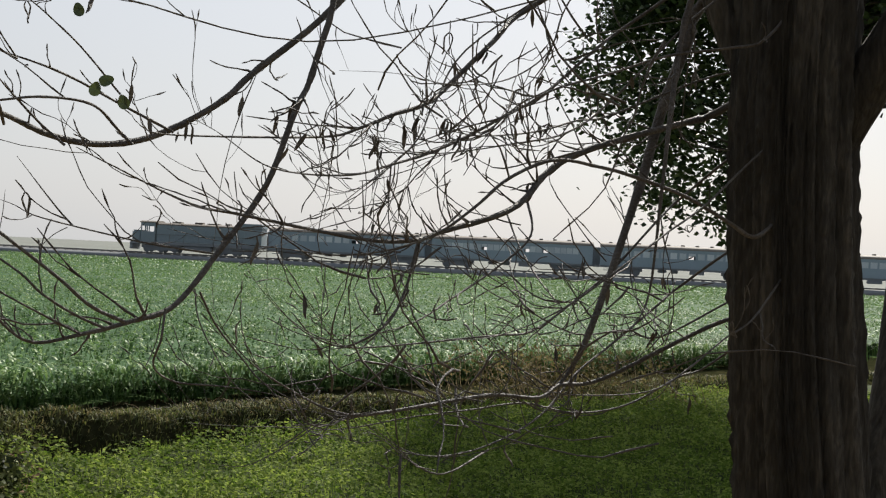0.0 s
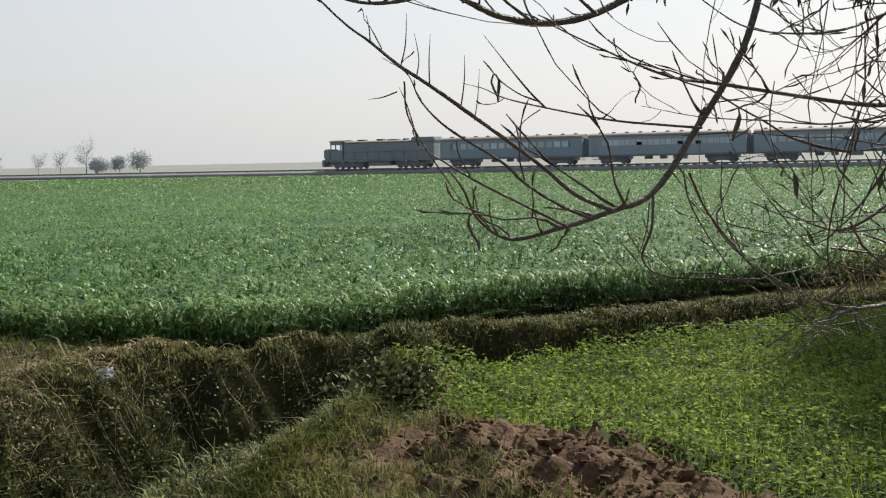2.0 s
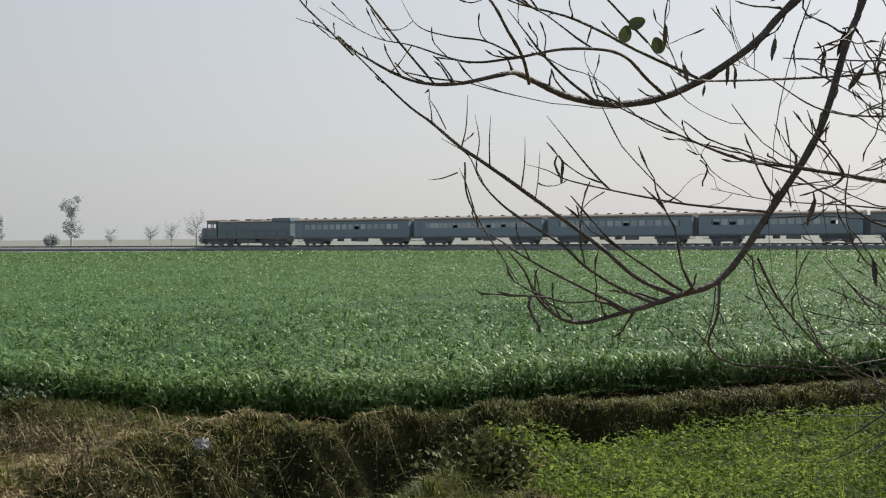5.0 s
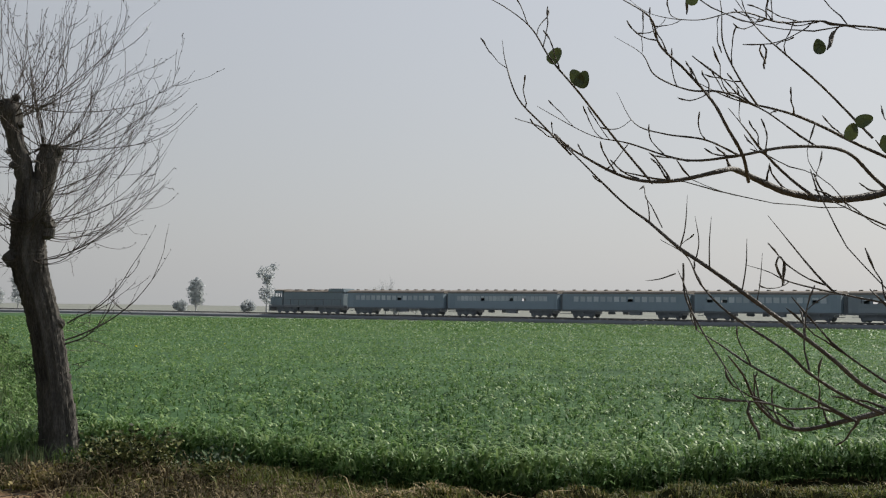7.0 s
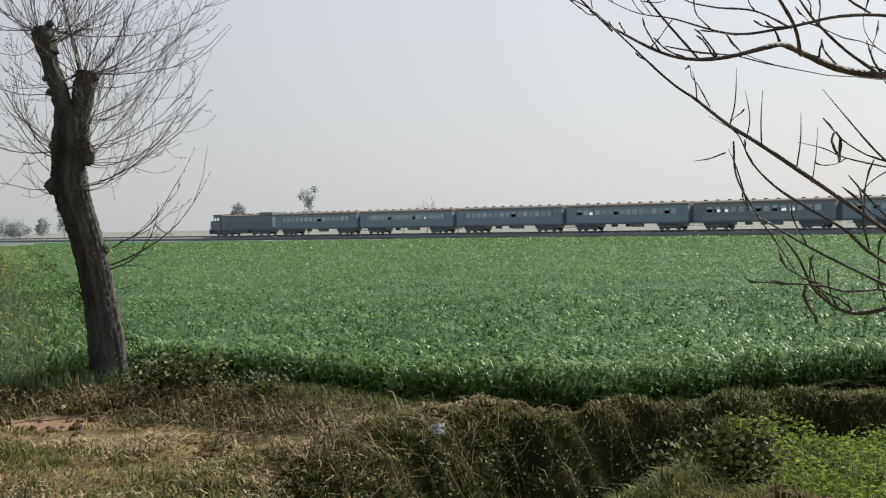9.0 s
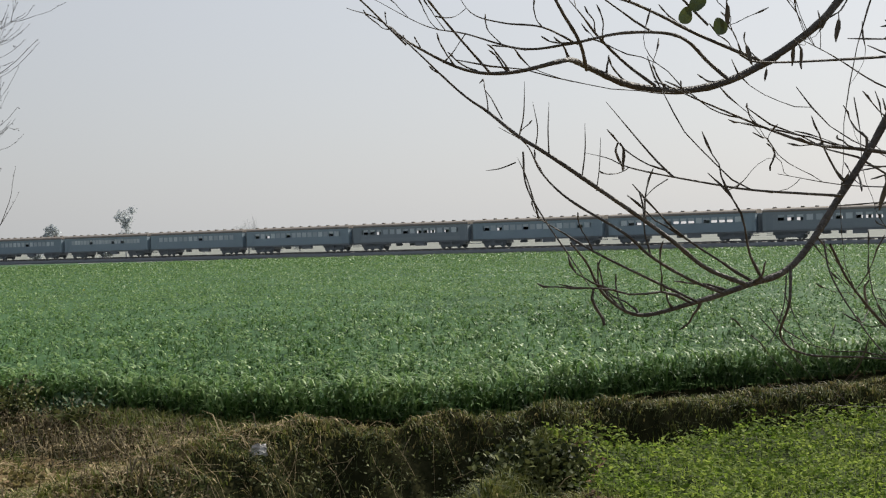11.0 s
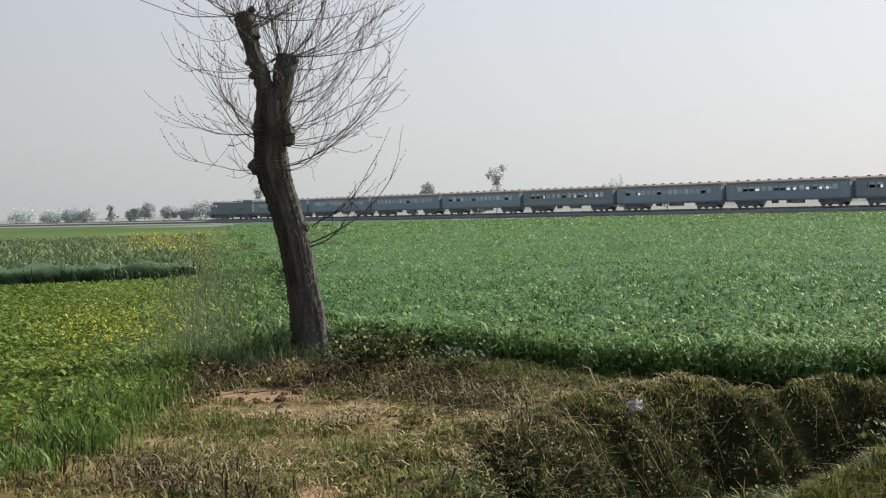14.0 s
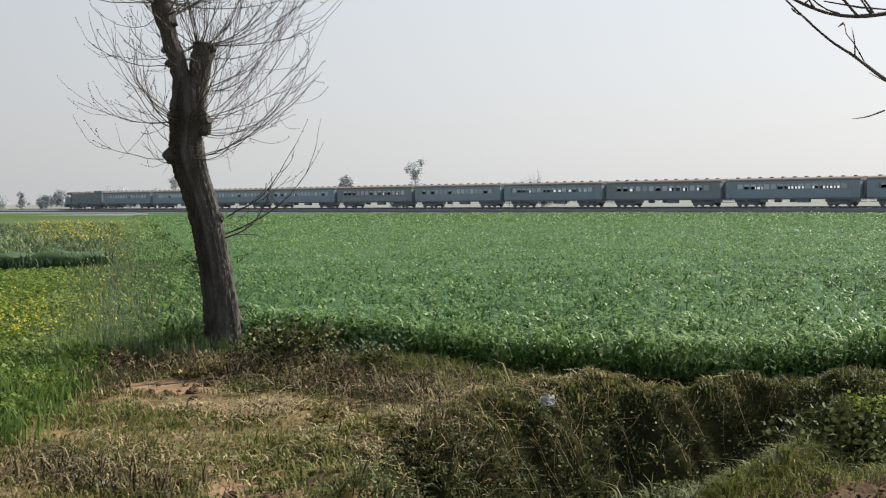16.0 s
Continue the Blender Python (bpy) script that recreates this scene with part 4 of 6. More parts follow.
def arched(x0, x1, half, z0, z1, rise, n=9):
    """A long body with an arched top, as a closed loft."""
    bm = bmesh.new()
    prof = [(-half, z0), (-half, z1)] + [(half * math.sin(a), z1 + rise * math.cos(a)) for a in np.linspace(-1.35, 1.35, n)] + [(half, z1), (half, z0)]
    rows = [[bm.verts.new((x, y, z)) for y, z in prof] for x in (x0, x1)]
    k = len(prof)
    for i in range(k):
        bm.faces.new((rows[0][i], rows[0][(i + 1) % k], rows[1][(i + 1) % k], rows[1][i]))
    bm.faces.new(rows[0][::-1])
    bm.faces.new(rows[1])
    bmesh.ops.recalc_face_normals(bm, faces=bm.faces)
    return bm


def build_locomotive():
    """Front coupler at x = 0, body behind it, rail level at z = 0."""
    t = thing("diesel_locomotive", "diesel locomotive, paled blue-grey for haze, with a full-width hood, hauling a train", "locomotive")
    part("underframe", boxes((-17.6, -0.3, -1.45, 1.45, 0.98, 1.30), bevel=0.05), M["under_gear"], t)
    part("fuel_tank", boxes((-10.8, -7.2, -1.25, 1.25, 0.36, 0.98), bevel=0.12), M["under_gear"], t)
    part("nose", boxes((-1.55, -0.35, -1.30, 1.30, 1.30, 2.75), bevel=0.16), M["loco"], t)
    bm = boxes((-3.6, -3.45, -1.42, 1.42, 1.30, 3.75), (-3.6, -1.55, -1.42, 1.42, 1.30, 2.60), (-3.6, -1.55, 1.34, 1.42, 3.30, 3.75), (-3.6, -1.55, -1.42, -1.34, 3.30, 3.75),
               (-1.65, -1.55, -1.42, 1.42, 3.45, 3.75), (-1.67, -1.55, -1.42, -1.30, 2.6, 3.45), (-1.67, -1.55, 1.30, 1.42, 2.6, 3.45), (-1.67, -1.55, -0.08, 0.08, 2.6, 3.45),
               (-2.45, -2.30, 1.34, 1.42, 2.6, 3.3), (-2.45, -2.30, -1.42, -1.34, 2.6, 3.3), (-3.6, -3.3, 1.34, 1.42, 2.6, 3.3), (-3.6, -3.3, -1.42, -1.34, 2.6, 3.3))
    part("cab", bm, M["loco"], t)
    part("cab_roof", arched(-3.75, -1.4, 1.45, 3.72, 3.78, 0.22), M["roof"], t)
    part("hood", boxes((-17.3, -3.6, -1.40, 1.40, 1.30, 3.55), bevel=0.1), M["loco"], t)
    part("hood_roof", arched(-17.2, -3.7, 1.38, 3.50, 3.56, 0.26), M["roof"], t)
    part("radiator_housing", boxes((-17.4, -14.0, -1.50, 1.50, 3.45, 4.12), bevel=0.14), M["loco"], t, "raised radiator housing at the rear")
    for x0, x1, z in ((-6.5, -5.3, 3.98), (-9.3, -8.3, 4.02), (-11.5, -9.9, 3.95), (-12.9, -12.3, 4.0)):
        part("roof_hatch", boxes((x0, x1, -0.5, 0.5, 3.70, z), bevel=0.04), M["roof"], t)
    for k in range(9):
        x = -5.0 - k * 1.3
        for s in (-1, 1):
            y0, y1 = sorted((s * 1.395, s * 1.425))
            part("hood_door", boxes((x - 1.05, x, y0, y1, 1.45, 3.2)), M["loco"], t)
    for s in (-1, 1):
        y0, y1 = sorted((s * 1.40, s * 1.44))
        part("side_stripe", boxes((-17.0, -3.7, y0, y1, 1.32, 1.42)), M["coachband"], t)
        y0, y1 = sorted((s * 1.43, s * 1.47))
        bm = boxes(*[(-16.8 + k * 1.9, -16.76 + k * 1.9, y0, y1, 1.3, 2.3) for k in range(8)])
        box(bm, -16.8, -3.5, y0, y1, 2.26, 2.30)
        part("handrail", bm, M["steel"], t)
    part("headlight", boxes((-1.52, -1.36, -0.28, 0.28, 3.5, 3.75), bevel=0.03), M["pane"], t)
    part("pilot", boxes((-0.55, -0.12, -1.35, 1.35, 0.32, 1.25), bevel=0.05), M["under_gear"], t)
    part("coupler", boxes((-0.3, 0.2, -0.15, 0.15, 0.85, 1.15), bevel=0.03), M["under_gear"], t)
    bogie(t, -4.1, 3, 3.7)
    bogie(t, -13.9, 3, 3.7)
    return t


COACH_LONG = 20.6
PANE = bm_mesh("window_pane", boxes((-0.42, 0.42, -0.012, 0.012, 0.0, 0.72)), M["pane"])
VENT = bm_mesh("roof_vent", boxes((-0.22, 0.22, -0.2, 0.2, -0.05, 0.14), bevel=0.04), M["roof"])


def build_coach(plan):
    """A coach of COACH_LONG over its gangways, middle at x = 0. plan: how many windows, share that stand open, body paint, first window."""
    count, open_share, paint, band = plan
    pick = random.Random(count * 7 + int(open_share * 100))
    t = thing("railway_coach", "passenger coach, paled blue-grey for haze, with a row of small windows", "coach", "coaches of the train")
    h = COACH_LONG / 2 - 0.45
    zf, zl, zu, zr = 1.15, 2.30, 3.02, 3.42
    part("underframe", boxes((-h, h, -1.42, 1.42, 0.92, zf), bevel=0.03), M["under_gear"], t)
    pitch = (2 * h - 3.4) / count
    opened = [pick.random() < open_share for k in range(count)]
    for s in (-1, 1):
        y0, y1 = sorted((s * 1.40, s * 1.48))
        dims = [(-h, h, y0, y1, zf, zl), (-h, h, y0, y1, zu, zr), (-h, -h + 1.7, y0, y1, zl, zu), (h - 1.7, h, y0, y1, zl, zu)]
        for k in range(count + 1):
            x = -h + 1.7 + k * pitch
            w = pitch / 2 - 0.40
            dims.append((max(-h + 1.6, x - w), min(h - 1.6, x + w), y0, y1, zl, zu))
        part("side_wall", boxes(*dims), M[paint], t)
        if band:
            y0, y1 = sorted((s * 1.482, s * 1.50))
            part("painted_band", boxes((-h + 0.1, h - 0.1, y0, y1, band[0], band[1])), M["coachband"], t, "haze-paled grey band along the side")
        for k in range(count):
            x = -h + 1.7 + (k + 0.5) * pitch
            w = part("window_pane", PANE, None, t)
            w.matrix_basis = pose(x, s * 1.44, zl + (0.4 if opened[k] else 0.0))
        for x in (-h + 0.85, h - 0.85):
            y0, y1 = sorted((s * 1.485, s * 1.515))
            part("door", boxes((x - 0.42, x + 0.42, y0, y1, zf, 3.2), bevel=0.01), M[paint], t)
            y0, y1 = sorted((s * 1.30, s * 1.50))
            part("footstep", boxes((x - 0.4, x + 0.4, y0, y1, 0.55, 0.62), (x - 0.4, x + 0.4, y0, y1, 0.78, 0.84)), M["under_gear"], t)
    for x in (-h, h - 0.1):
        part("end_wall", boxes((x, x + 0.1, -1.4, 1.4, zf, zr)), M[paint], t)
    part("floor", boxes((-h + 0.1, h - 0.1, -1.4, 1.4, zf, zf + 0.08)), M["under_gear"], t)
    for k in range(9):
        x = -h + 2.0 + k * (2 * h - 4) / 8
        part("seat_bay", boxes((x - 0.05, x + 0.05, -1.35, 0.4, zf + 0.08, 2.25)), M["under_gear"], t)
    part("roof", arched(-h - 0.05, h + 0.05, 1.52, zr - 0.02, zr, 0.48), M["roof"], t)
    for x in (-h - 0.22, h + 0.22):
        part("gangway", boxes((x - 0.24, x + 0.24, -0.6, 0.6, 1.1, 3.3), bevel=0.05), M["under_gear"], t)
        for y in (-0.95, 0.7):
            part("buffer", boxes((x - 0.2, x + 0.2, y, y + 0.25, 0.9, 1.15), bevel=0.03), M["under_gear"], t)
    for k in range(11):
        v = part("roof_vent", VENT, None, t)
        v.matrix_basis = pose(-h + 1.2 + k * (2 * h - 2.4) / 10, 0.25, 3.88)
    for d in ((-2.6, -0.9, 0.7, 1.35, 0.50, 0.92), (0.4, 1.2, -1.3, -0.5, 0.55, 0.92)):
        part("battery_box", boxes(d, bevel=0.04), M["under_gear"], t)
    part("brake_cylinder", boxes((1.8, 2.9, 0.3, 0.75, 0.55, 0.92), bevel=0.1), M["under_gear"], t)
    bogie(t, -h + 3.1, 2, 2.6)
    bogie(t, h - 3.1, 2, 2.6)
    return t


LOCO_LONG = 17.9
TRAIN = []


def build_train():
    loco = build_locomotive()
    TRAIN.append((loco, 0.0))
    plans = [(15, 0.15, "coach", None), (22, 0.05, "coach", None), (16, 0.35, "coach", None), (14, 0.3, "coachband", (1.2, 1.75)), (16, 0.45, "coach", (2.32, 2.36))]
    masters = [build_coach(p) for p in plans]
    order = [0, 1, 0, 2, 3, 2, 4, 3, 4, 2, 0]
    used = set()
    for k, i in enumerate(order):
        back = LOCO_LONG + COACH_LONG * (k + 0.5)
        if i in used:
            c = copy_thing(masters[i], pose(0, 0, 0))
        else:
            c = masters[i]
            used.add(i)
        TRAIN.append((c, back))


# ---- trees ----
def grow(start, way, length, steps, rng_, wiggle=0.25, lift=0.0, sag=0.0):
    """A wandering line that starts along way and turns up (lift) or down (sag)."""
    p, d = np.array(start, dtype=float), np.array(way, dtype=float)
    d /= np.linalg.norm(d)
    out = [p.copy()]
    for k in range(steps):
        d = d + rng_.normal(0, wiggle, 3) / steps ** 0.5 + np.array((0, 0, (lift - sag) / steps))
        d /= np.linalg.norm(d)
        p = p + d * length / steps
        out.append(p.copy())
    return np.array(out)


def build_pollard_tree():
    """The lopped tree by the wheat, with two cut stubs and a fan of thin shoots."""
    r = np.random.default_rng(21)
    t = thing("pollard_tree", "lopped bare tree with furrowed bark and a fan of thin shoots", "tree", m=pose(-11.72, 10.82, 0.0))
    # across: the direction along which the tree leans
    ax = np.array((0.70, 0.714, 0))
    dp = np.array((-0.714, 0.70, 0))

    def at(a, d, z):
        return ax * a + dp * d + np.array((0, 0, z))
    tb = Tubes()
    trunk = smooth_line([at(0.02, 0, -0.12), at(0.0, 0, 0.3), at(-0.09, 0, 1.1), at(-0.22, 0.02, 1.8), at(-0.39, 0.03, 2.4), at(-0.42, 0.03, 2.75), at(-0.39, 0.0, 3.1), at(-0.36, 0, 3.45)], 22)
    rad = np.interp(trunk[:, 2], [-0.12, 0.05, 0.3, 1.1, 1.9, 2.3, 2.55, 2.75, 3.1, 3.5], [0.30, 0.245, 0.215, 0.18, 0.175, 0.185, 0.20, 0.185, 0.205, 0.14])
    tb.add(trunk, rad, 60, 0.03, r, 0.11, 0.2)
    part("trunk", tb.make("trunk", M["bark"]), None, t)
    for pts, rr in (([at(-0.42, 0, 3.2), at(-0.48, 0, 3.55), at(-0.60, 0, 3.95), at(-0.66, 0, 4.25), at(-0.68, 0, 4.40)], (0.13, 0.105, 0.09, 0.13, 0.10)),
                    ([at(-0.34, 0, 3.2), at(-0.26, 0, 3.45), at(-0.21, 0, 3.7), at(-0.20, 0, 3.88)], (0.16, 0.13, 0.13, 0.12))):
        tb = Tubes()
        line = smooth_line(pts, 4)
        tb.add(line, np.interp(np.linspace(0, 1, len(line)), np.linspace(0, 1, len(rr)), rr), 18, 0.10, r, 0.06, 0.1)
        part("cut_stub", tb.make("cut_stub", M["bark"]), None, t)
    knobs = [(-0.58, 2.5, 0.11), (-0.22, 2.95, 0.10), (-0.58, 2.98, 0.07), (-0.20, 2.82, 0.09), (-0.61, 3.62, 0.05), (-0.66, 3.78, 0.04), (-0.55, 4.1, 0.05), (-0.04, 1.75, 0.07), (-0.03, 1.55, 0.06), (-0.10, 3.8, 0.06), (-0.75, 4.3, 0.06), (-0.60, 4.42, 0.05)]
    for a, z, s in knobs:
        bm = bmesh.new()
        bmesh.ops.create_icosphere(bm, subdivisions=2, radius=s, matrix=Matrix.Translation(at(a, -0.04, z)))
        for v in bm.verts:
            v.co += Vector(r.normal(0, s * 0.14, 3))
        part("knob", bm, M["bark"], t)
    buds = []

    def shoot(start, way, length, rad0, depth, fan=None):
        fan = fan or Tubes()
        line = grow(start, way, length, 11 if depth == 0 else 7, r, 0.26, 1.25 if depth == 0 else 0.85)
        fan.add(line, np.linspace(rad0, 0.0021, len(line)), 4 if depth == 0 else 3)
        if depth < 2:
            for k in range(r.integers(3, 7) if depth == 0 else r.integers(0, 2)):
                i = r.integers(2, len(line) - 1)
                d = line[i] - line[i - 1]
                d = d / np.linalg.norm(d) + r.normal(0, 0.5, 3)
                shoot(line[i], d, length * r.uniform(0.22, 0.48), max(rad0 * 0.5, 0.0028), depth + 1, fan)
        buds.extend(line[-3:])
        if depth == 0:
            part("shoot", fan.make("shoot", M["twig_far"]), None, t)
    for k in range(122):
        z = r.choice([4.35, 4.2, 3.85, 3.7, 3.3, 2.95, 2.8, 2.5], p=[0.22, 0.09, 0.20, 0.09, 0.10, 0.15, 0.10, 0.05])
        a = -0.65 if z > 4.0 else (-0.2 if z > 3.4 else -0.38)
        ang = r.uniform(0, 6.28)
        out = np.array((math.cos(ang), math.sin(ang), 0))
        up = (r.uniform(-0.35, 0.35) if r.random() < 0.68 else r.uniform(0.6, 2.0)) if z > 3.6 else r.uniform(-0.35, 0.2)
        ln = r.uniform(1.2, 2.1) if z > 3.3 else r.uniform(1.3, 2.1)
        ln *= 0.78 if out @ ax < -0.3 and z < 4 else 1.0
        shoot(at(a, 0, z) + out * 0.1, out + ax * 0.55 + np.array((0, 0, up)), ln, r.uniform(0.0048, 0.0078), 0)
    # the low shoots on the wheat's side, and the fine ones round the trunk
    for a0, z0, ln, wx in ((0.03, 1.55, 1.75, 1.0), (0.05, 1.75, 1.6, 0.7), (0.02, 1.5, 1.0, 0.9)):
        shoot(at(a0, 0, z0), ax * wx + np.array((0, 0, 0.25)), ln, 0.011, 0)
    fine = Tubes()
    for k in range(26):
        ang = r.uniform(0, 6.28)
        z = r.uniform(0.9, 1.9)
        line = grow(at(0.02, 0, z) + np.array((math.cos(ang), math.sin(ang), 0)) * 0.16, (math.cos(ang), math.sin(ang), 0.2), r.uniform(0.2, 0.7), 6, r, 0.5, 0.2, 0.5)
        fine.add(line, np.linspace(0.005, 0.002, len(line)), 3)
    stuff("twig_tangle", fine.make("twig_tangle", M["twig_far"]), "fine pale twigs round the trunk", "twigs", t)
    b = np.array(buds)
    v, f = leaf_quads(b + r.normal(0, 0.008, b.shape), 0.022, r, 1.5)
    stuff("bud_scatter", mesh("bud_scatter", v, f, M["twig_far"]), "swelling buds on the shoots", "buds", t)


BRANCHES = []


def branch(foot, tip, *line):
    """One branch of the overhanging tree: foot radius, tip radius, points from foot to tip."""
    BRANCHES.append((foot, tip, line))


branch(0.0068, 0.0026, (-0.29, 2.64, 2.485), (-0.32, 2.60, 2.353), (-0.34, 2.55, 2.284), (-0.38, 2.47, 2.125), (-0.45, 2.38, 1.990), (-0.51, 2.29, 1.887), (-0.57, 2.22, 1.858), (-0.64, 2.16, 1.835), (-0.71, 2.12, 1.820), (-0.75, 2.08, 1.852), (-0.76, 2.03, 1.901), (-0.76, 1.96, 1.931))
branch(0.0042, 0.0016, (-0.54, 2.06, 1.866), (-0.59, 2.03, 1.892), (-0.64, 1.99, 1.942), (-0.77, 1.93, 2.047), (-0.82, 1.93, 2.080), (-0.87, 1.94, 2.119), (-0.91, 1.93, 2.151), (-0.99, 1.87, 2.243), (-1.03, 1.83, 2.264))
branch(0.0030, 0.0012, (-0.57, 2.05, 1.855), (-0.61, 2.02, 1.876), (-0.65, 1.97, 1.910), (-0.68, 1.95, 1.942), (-0.76, 1.96, 1.991), (-0.80, 1.96, 2.031), (-0.81, 1.93, 2.069), (-0.83, 1.88, 2.090))
branch(0.0024, 0.0010, (-0.60, 2.02, 1.845), (-0.71, 1.95, 1.911), (-0.78, 1.98, 1.947), (-0.80, 1.92, 1.971))
branch(0.0024, 0.0010, (-0.42, 2.17, 1.986), (-0.47, 2.16, 1.991), (-0.54, 2.17, 1.999), (-0.59, 2.16, 2.008), (-0.69, 2.06, 2.033), (-0.73, 2.05, 2.051), (-0.77, 2.07, 2.062))
branch(0.0022, 0.0010, (-0.65, 2.11, 2.022), (-0.68, 2.10, 2.056), (-0.73, 2.05, 2.132))
branch(0.0026, 0.0010, (-0.49, 2.13, 1.888), (-0.49, 2.11, 1.837), (-0.51, 2.15, 1.787), (-0.48, 2.19, 1.757), (-0.39, 2.18, 1.754), (-0.30, 2.18, 1.743), (-0.23, 2.22, 1.712))
branch(0.0024, 0.0010, (-0.44, 2.17, 1.917), (-0.42, 2.23, 1.857), (-0.38, 2.29, 1.794), (-0.34, 2.29, 1.753), (-0.27, 2.32, 1.714), (-0.20, 2.40, 1.685))
branch(0.0075, 0.0030, (-0.36, 2.85, 2.503), (-0.47, 2.78, 2.389), (-0.52, 2.72, 2.320), (-0.60, 2.66, 2.254), (-0.67, 2.59, 2.211), (-0.74, 2.51, 2.193), (-0.80, 2.42, 2.200), (-0.83, 2.33, 2.216), (-0.84, 2.24, 2.224), (-0.84, 2.17, 2.214), (-0.90, 2.11, 2.195), (-0.95, 2.05, 2.197), (-1.01, 2.00, 2.233), (-1.02, 1.94, 2.253))
branch(0.0036, 0.0012, (-0.60, 2.28, 2.178), (-0.63, 2.27, 2.208), (-0.65, 2.23, 2.235), (-0.67, 2.17, 2.242), (-0.72, 2.10, 2.237), (-0.78, 2.05, 2.221), (-0.85, 2.03, 2.217), (-0.93, 2.01, 2.244), (-0.98, 1.98, 2.256), (-1.04, 1.92, 2.295))
branch(0.0032, 0.0012, (-0.78, 2.12, 2.190), (-0.77, 2.06, 2.222), (-0.78, 2.02, 2.258), (-0.80, 2.01, 2.298), (-0.84, 2.01, 2.346), (-0.87, 1.98, 2.382), (-0.87, 1.94, 2.415), (-0.90, 1.87, 2.440), (-0.91, 1.84, 2.474))
branch(0.0030, 0.0012, (-0.68, 2.14, 2.160), (-0.72, 2.13, 2.194), (-0.75, 2.09, 2.232), (-0.75, 2.01, 2.253), (-0.78, 2.02, 2.289))
branch(0.0095, 0.0020, (0.60, 3.30, 2.388), (0.41, 3.20, 2.322), (0.28, 3.12, 2.266), (0.21, 3.05, 2.211), (0.16, 2.97, 2.146), (0.10, 2.89, 2.104), (-0.03, 2.78, 2.056), (-0.09, 2.67, 2.032), (-0.19, 2.56, 2.028), (-0.40, 2.36, 2.060), (-0.49, 2.29, 2.075), (-0.61, 2.21, 2.131), (-0.66, 2.14, 2.158))
branch(0.0040, 0.0015, (-0.08, 2.73, 2.032), (-0.10, 2.69, 1.932), (-0.13, 2.61, 1.859), (-0.19, 2.56, 1.815), (-0.24, 2.56, 1.808), (-0.31, 2.53, 1.843), (-0.37, 2.45, 1.916))
branch(0.0070, 0.0020, (0.07, 3.17, 2.551), (-0.04, 3.03, 2.411), (-0.09, 2.91, 2.352), (-0.15, 2.82, 2.318), (-0.22, 2.75, 2.276), (-0.30, 2.67, 2.244), (-0.53, 2.30, 2.201), (-0.57, 2.21, 2.207))
branch(0.0030, 0.0010, (-0.06, 2.83, 2.350), (-0.09, 2.71, 2.256), (-0.15, 2.65, 2.182), (-0.21, 2.58, 2.125), (-0.26, 2.44, 2.062), (-0.29, 2.36, 2.042))
branch(0.0060, 0.0018, (0.34, 3.27, 2.560), (0.20, 3.16, 2.417), (0.13, 3.08, 2.370), (0.04, 3.00, 2.306), (-0.06, 2.89, 2.243), (-0.15, 2.77, 2.199), (-0.22, 2.64, 2.165), (-0.31, 2.52, 2.154), (-0.38, 2.42, 2.163), (-0.45, 2.35, 2.210), (-0.49, 2.27, 2.231))
branch(0.0040, 0.0014, (0.29, 3.10, 2.355), (0.18, 2.95, 2.307), (0.05, 2.76, 2.272), (-0.03, 2.68, 2.273), (-0.09, 2.51, 2.260))
branch(0.0060, 0.0016, (0.55, 3.43, 2.125), (0.43, 3.34, 1.995), (0.31, 3.22, 1.898), (0.20, 3.09, 1.827), (0.10, 2.96, 1.819), (-0.17, 2.74, 1.794), (-0.24, 2.66, 1.803), (-0.31, 2.58, 1.840), (-0.36, 2.48, 1.895), (-0.39, 2.36, 1.956))
branch(0.0230, 0.0090, (0.60, 3.37, 2.610), (0.54, 3.36, 2.425), (0.48, 3.30, 2.209), (0.36, 3.14, 1.862), (0.30, 3.13, 1.725), (0.24, 3.08, 1.672))
branch(0.0090, 0.0016, (0.28, 3.11, 1.696), (0.22, 3.02, 1.671), (0.09, 2.90, 1.683), (-0.15, 2.66, 1.659), (-0.23, 2.59, 1.667), (-0.31, 2.53, 1.710), (-0.38, 2.44, 1.768), (-0.42, 2.34, 1.833), (-0.43, 2.23, 1.893))
branch(0.0050, 0.0014, (0.63, 3.43, 1.702), (0.48, 3.34, 1.629), (0.33, 3.22, 1.615), (0.19, 3.08, 1.649), (0.06, 2.94, 1.644), (-0.08, 2.83, 1.633), (-0.23, 2.75, 1.609), (-0.33, 2.67, 1.619), (-0.43, 2.56, 1.632), (-0.51, 2.44, 1.650))
branch(0.0060, 0.0014, (0.56, 3.43, 1.893), (0.43, 3.33, 1.789), (0.33, 3.22, 1.718), (0.24, 3.08, 1.630), (0.15, 2.96, 1.584), (0.05, 2.85, 1.557), (-0.04, 2.77, 1.557), (-0.11, 2.70, 1.589), (-0.17, 2.60, 1.655), (-0.20, 2.49, 1.685))
branch(0.0040, 0.0012, (0.11, 3.15, 1.519), (0.00, 2.93, 1.491), (-0.08, 2.82, 1.537), (-0.14, 2.64, 1.613), (-0.20, 2.46, 1.659))
branch(0.0045, 0.0012, (0.46, 3.27, 1.832), (0.32, 3.17, 1.821), (0.19, 3.08, 1.877), (0.08, 2.95, 1.928), (-0.03, 2.79, 2.008), (-0.12, 2.69, 2.061), (-0.15, 2.63, 2.111))
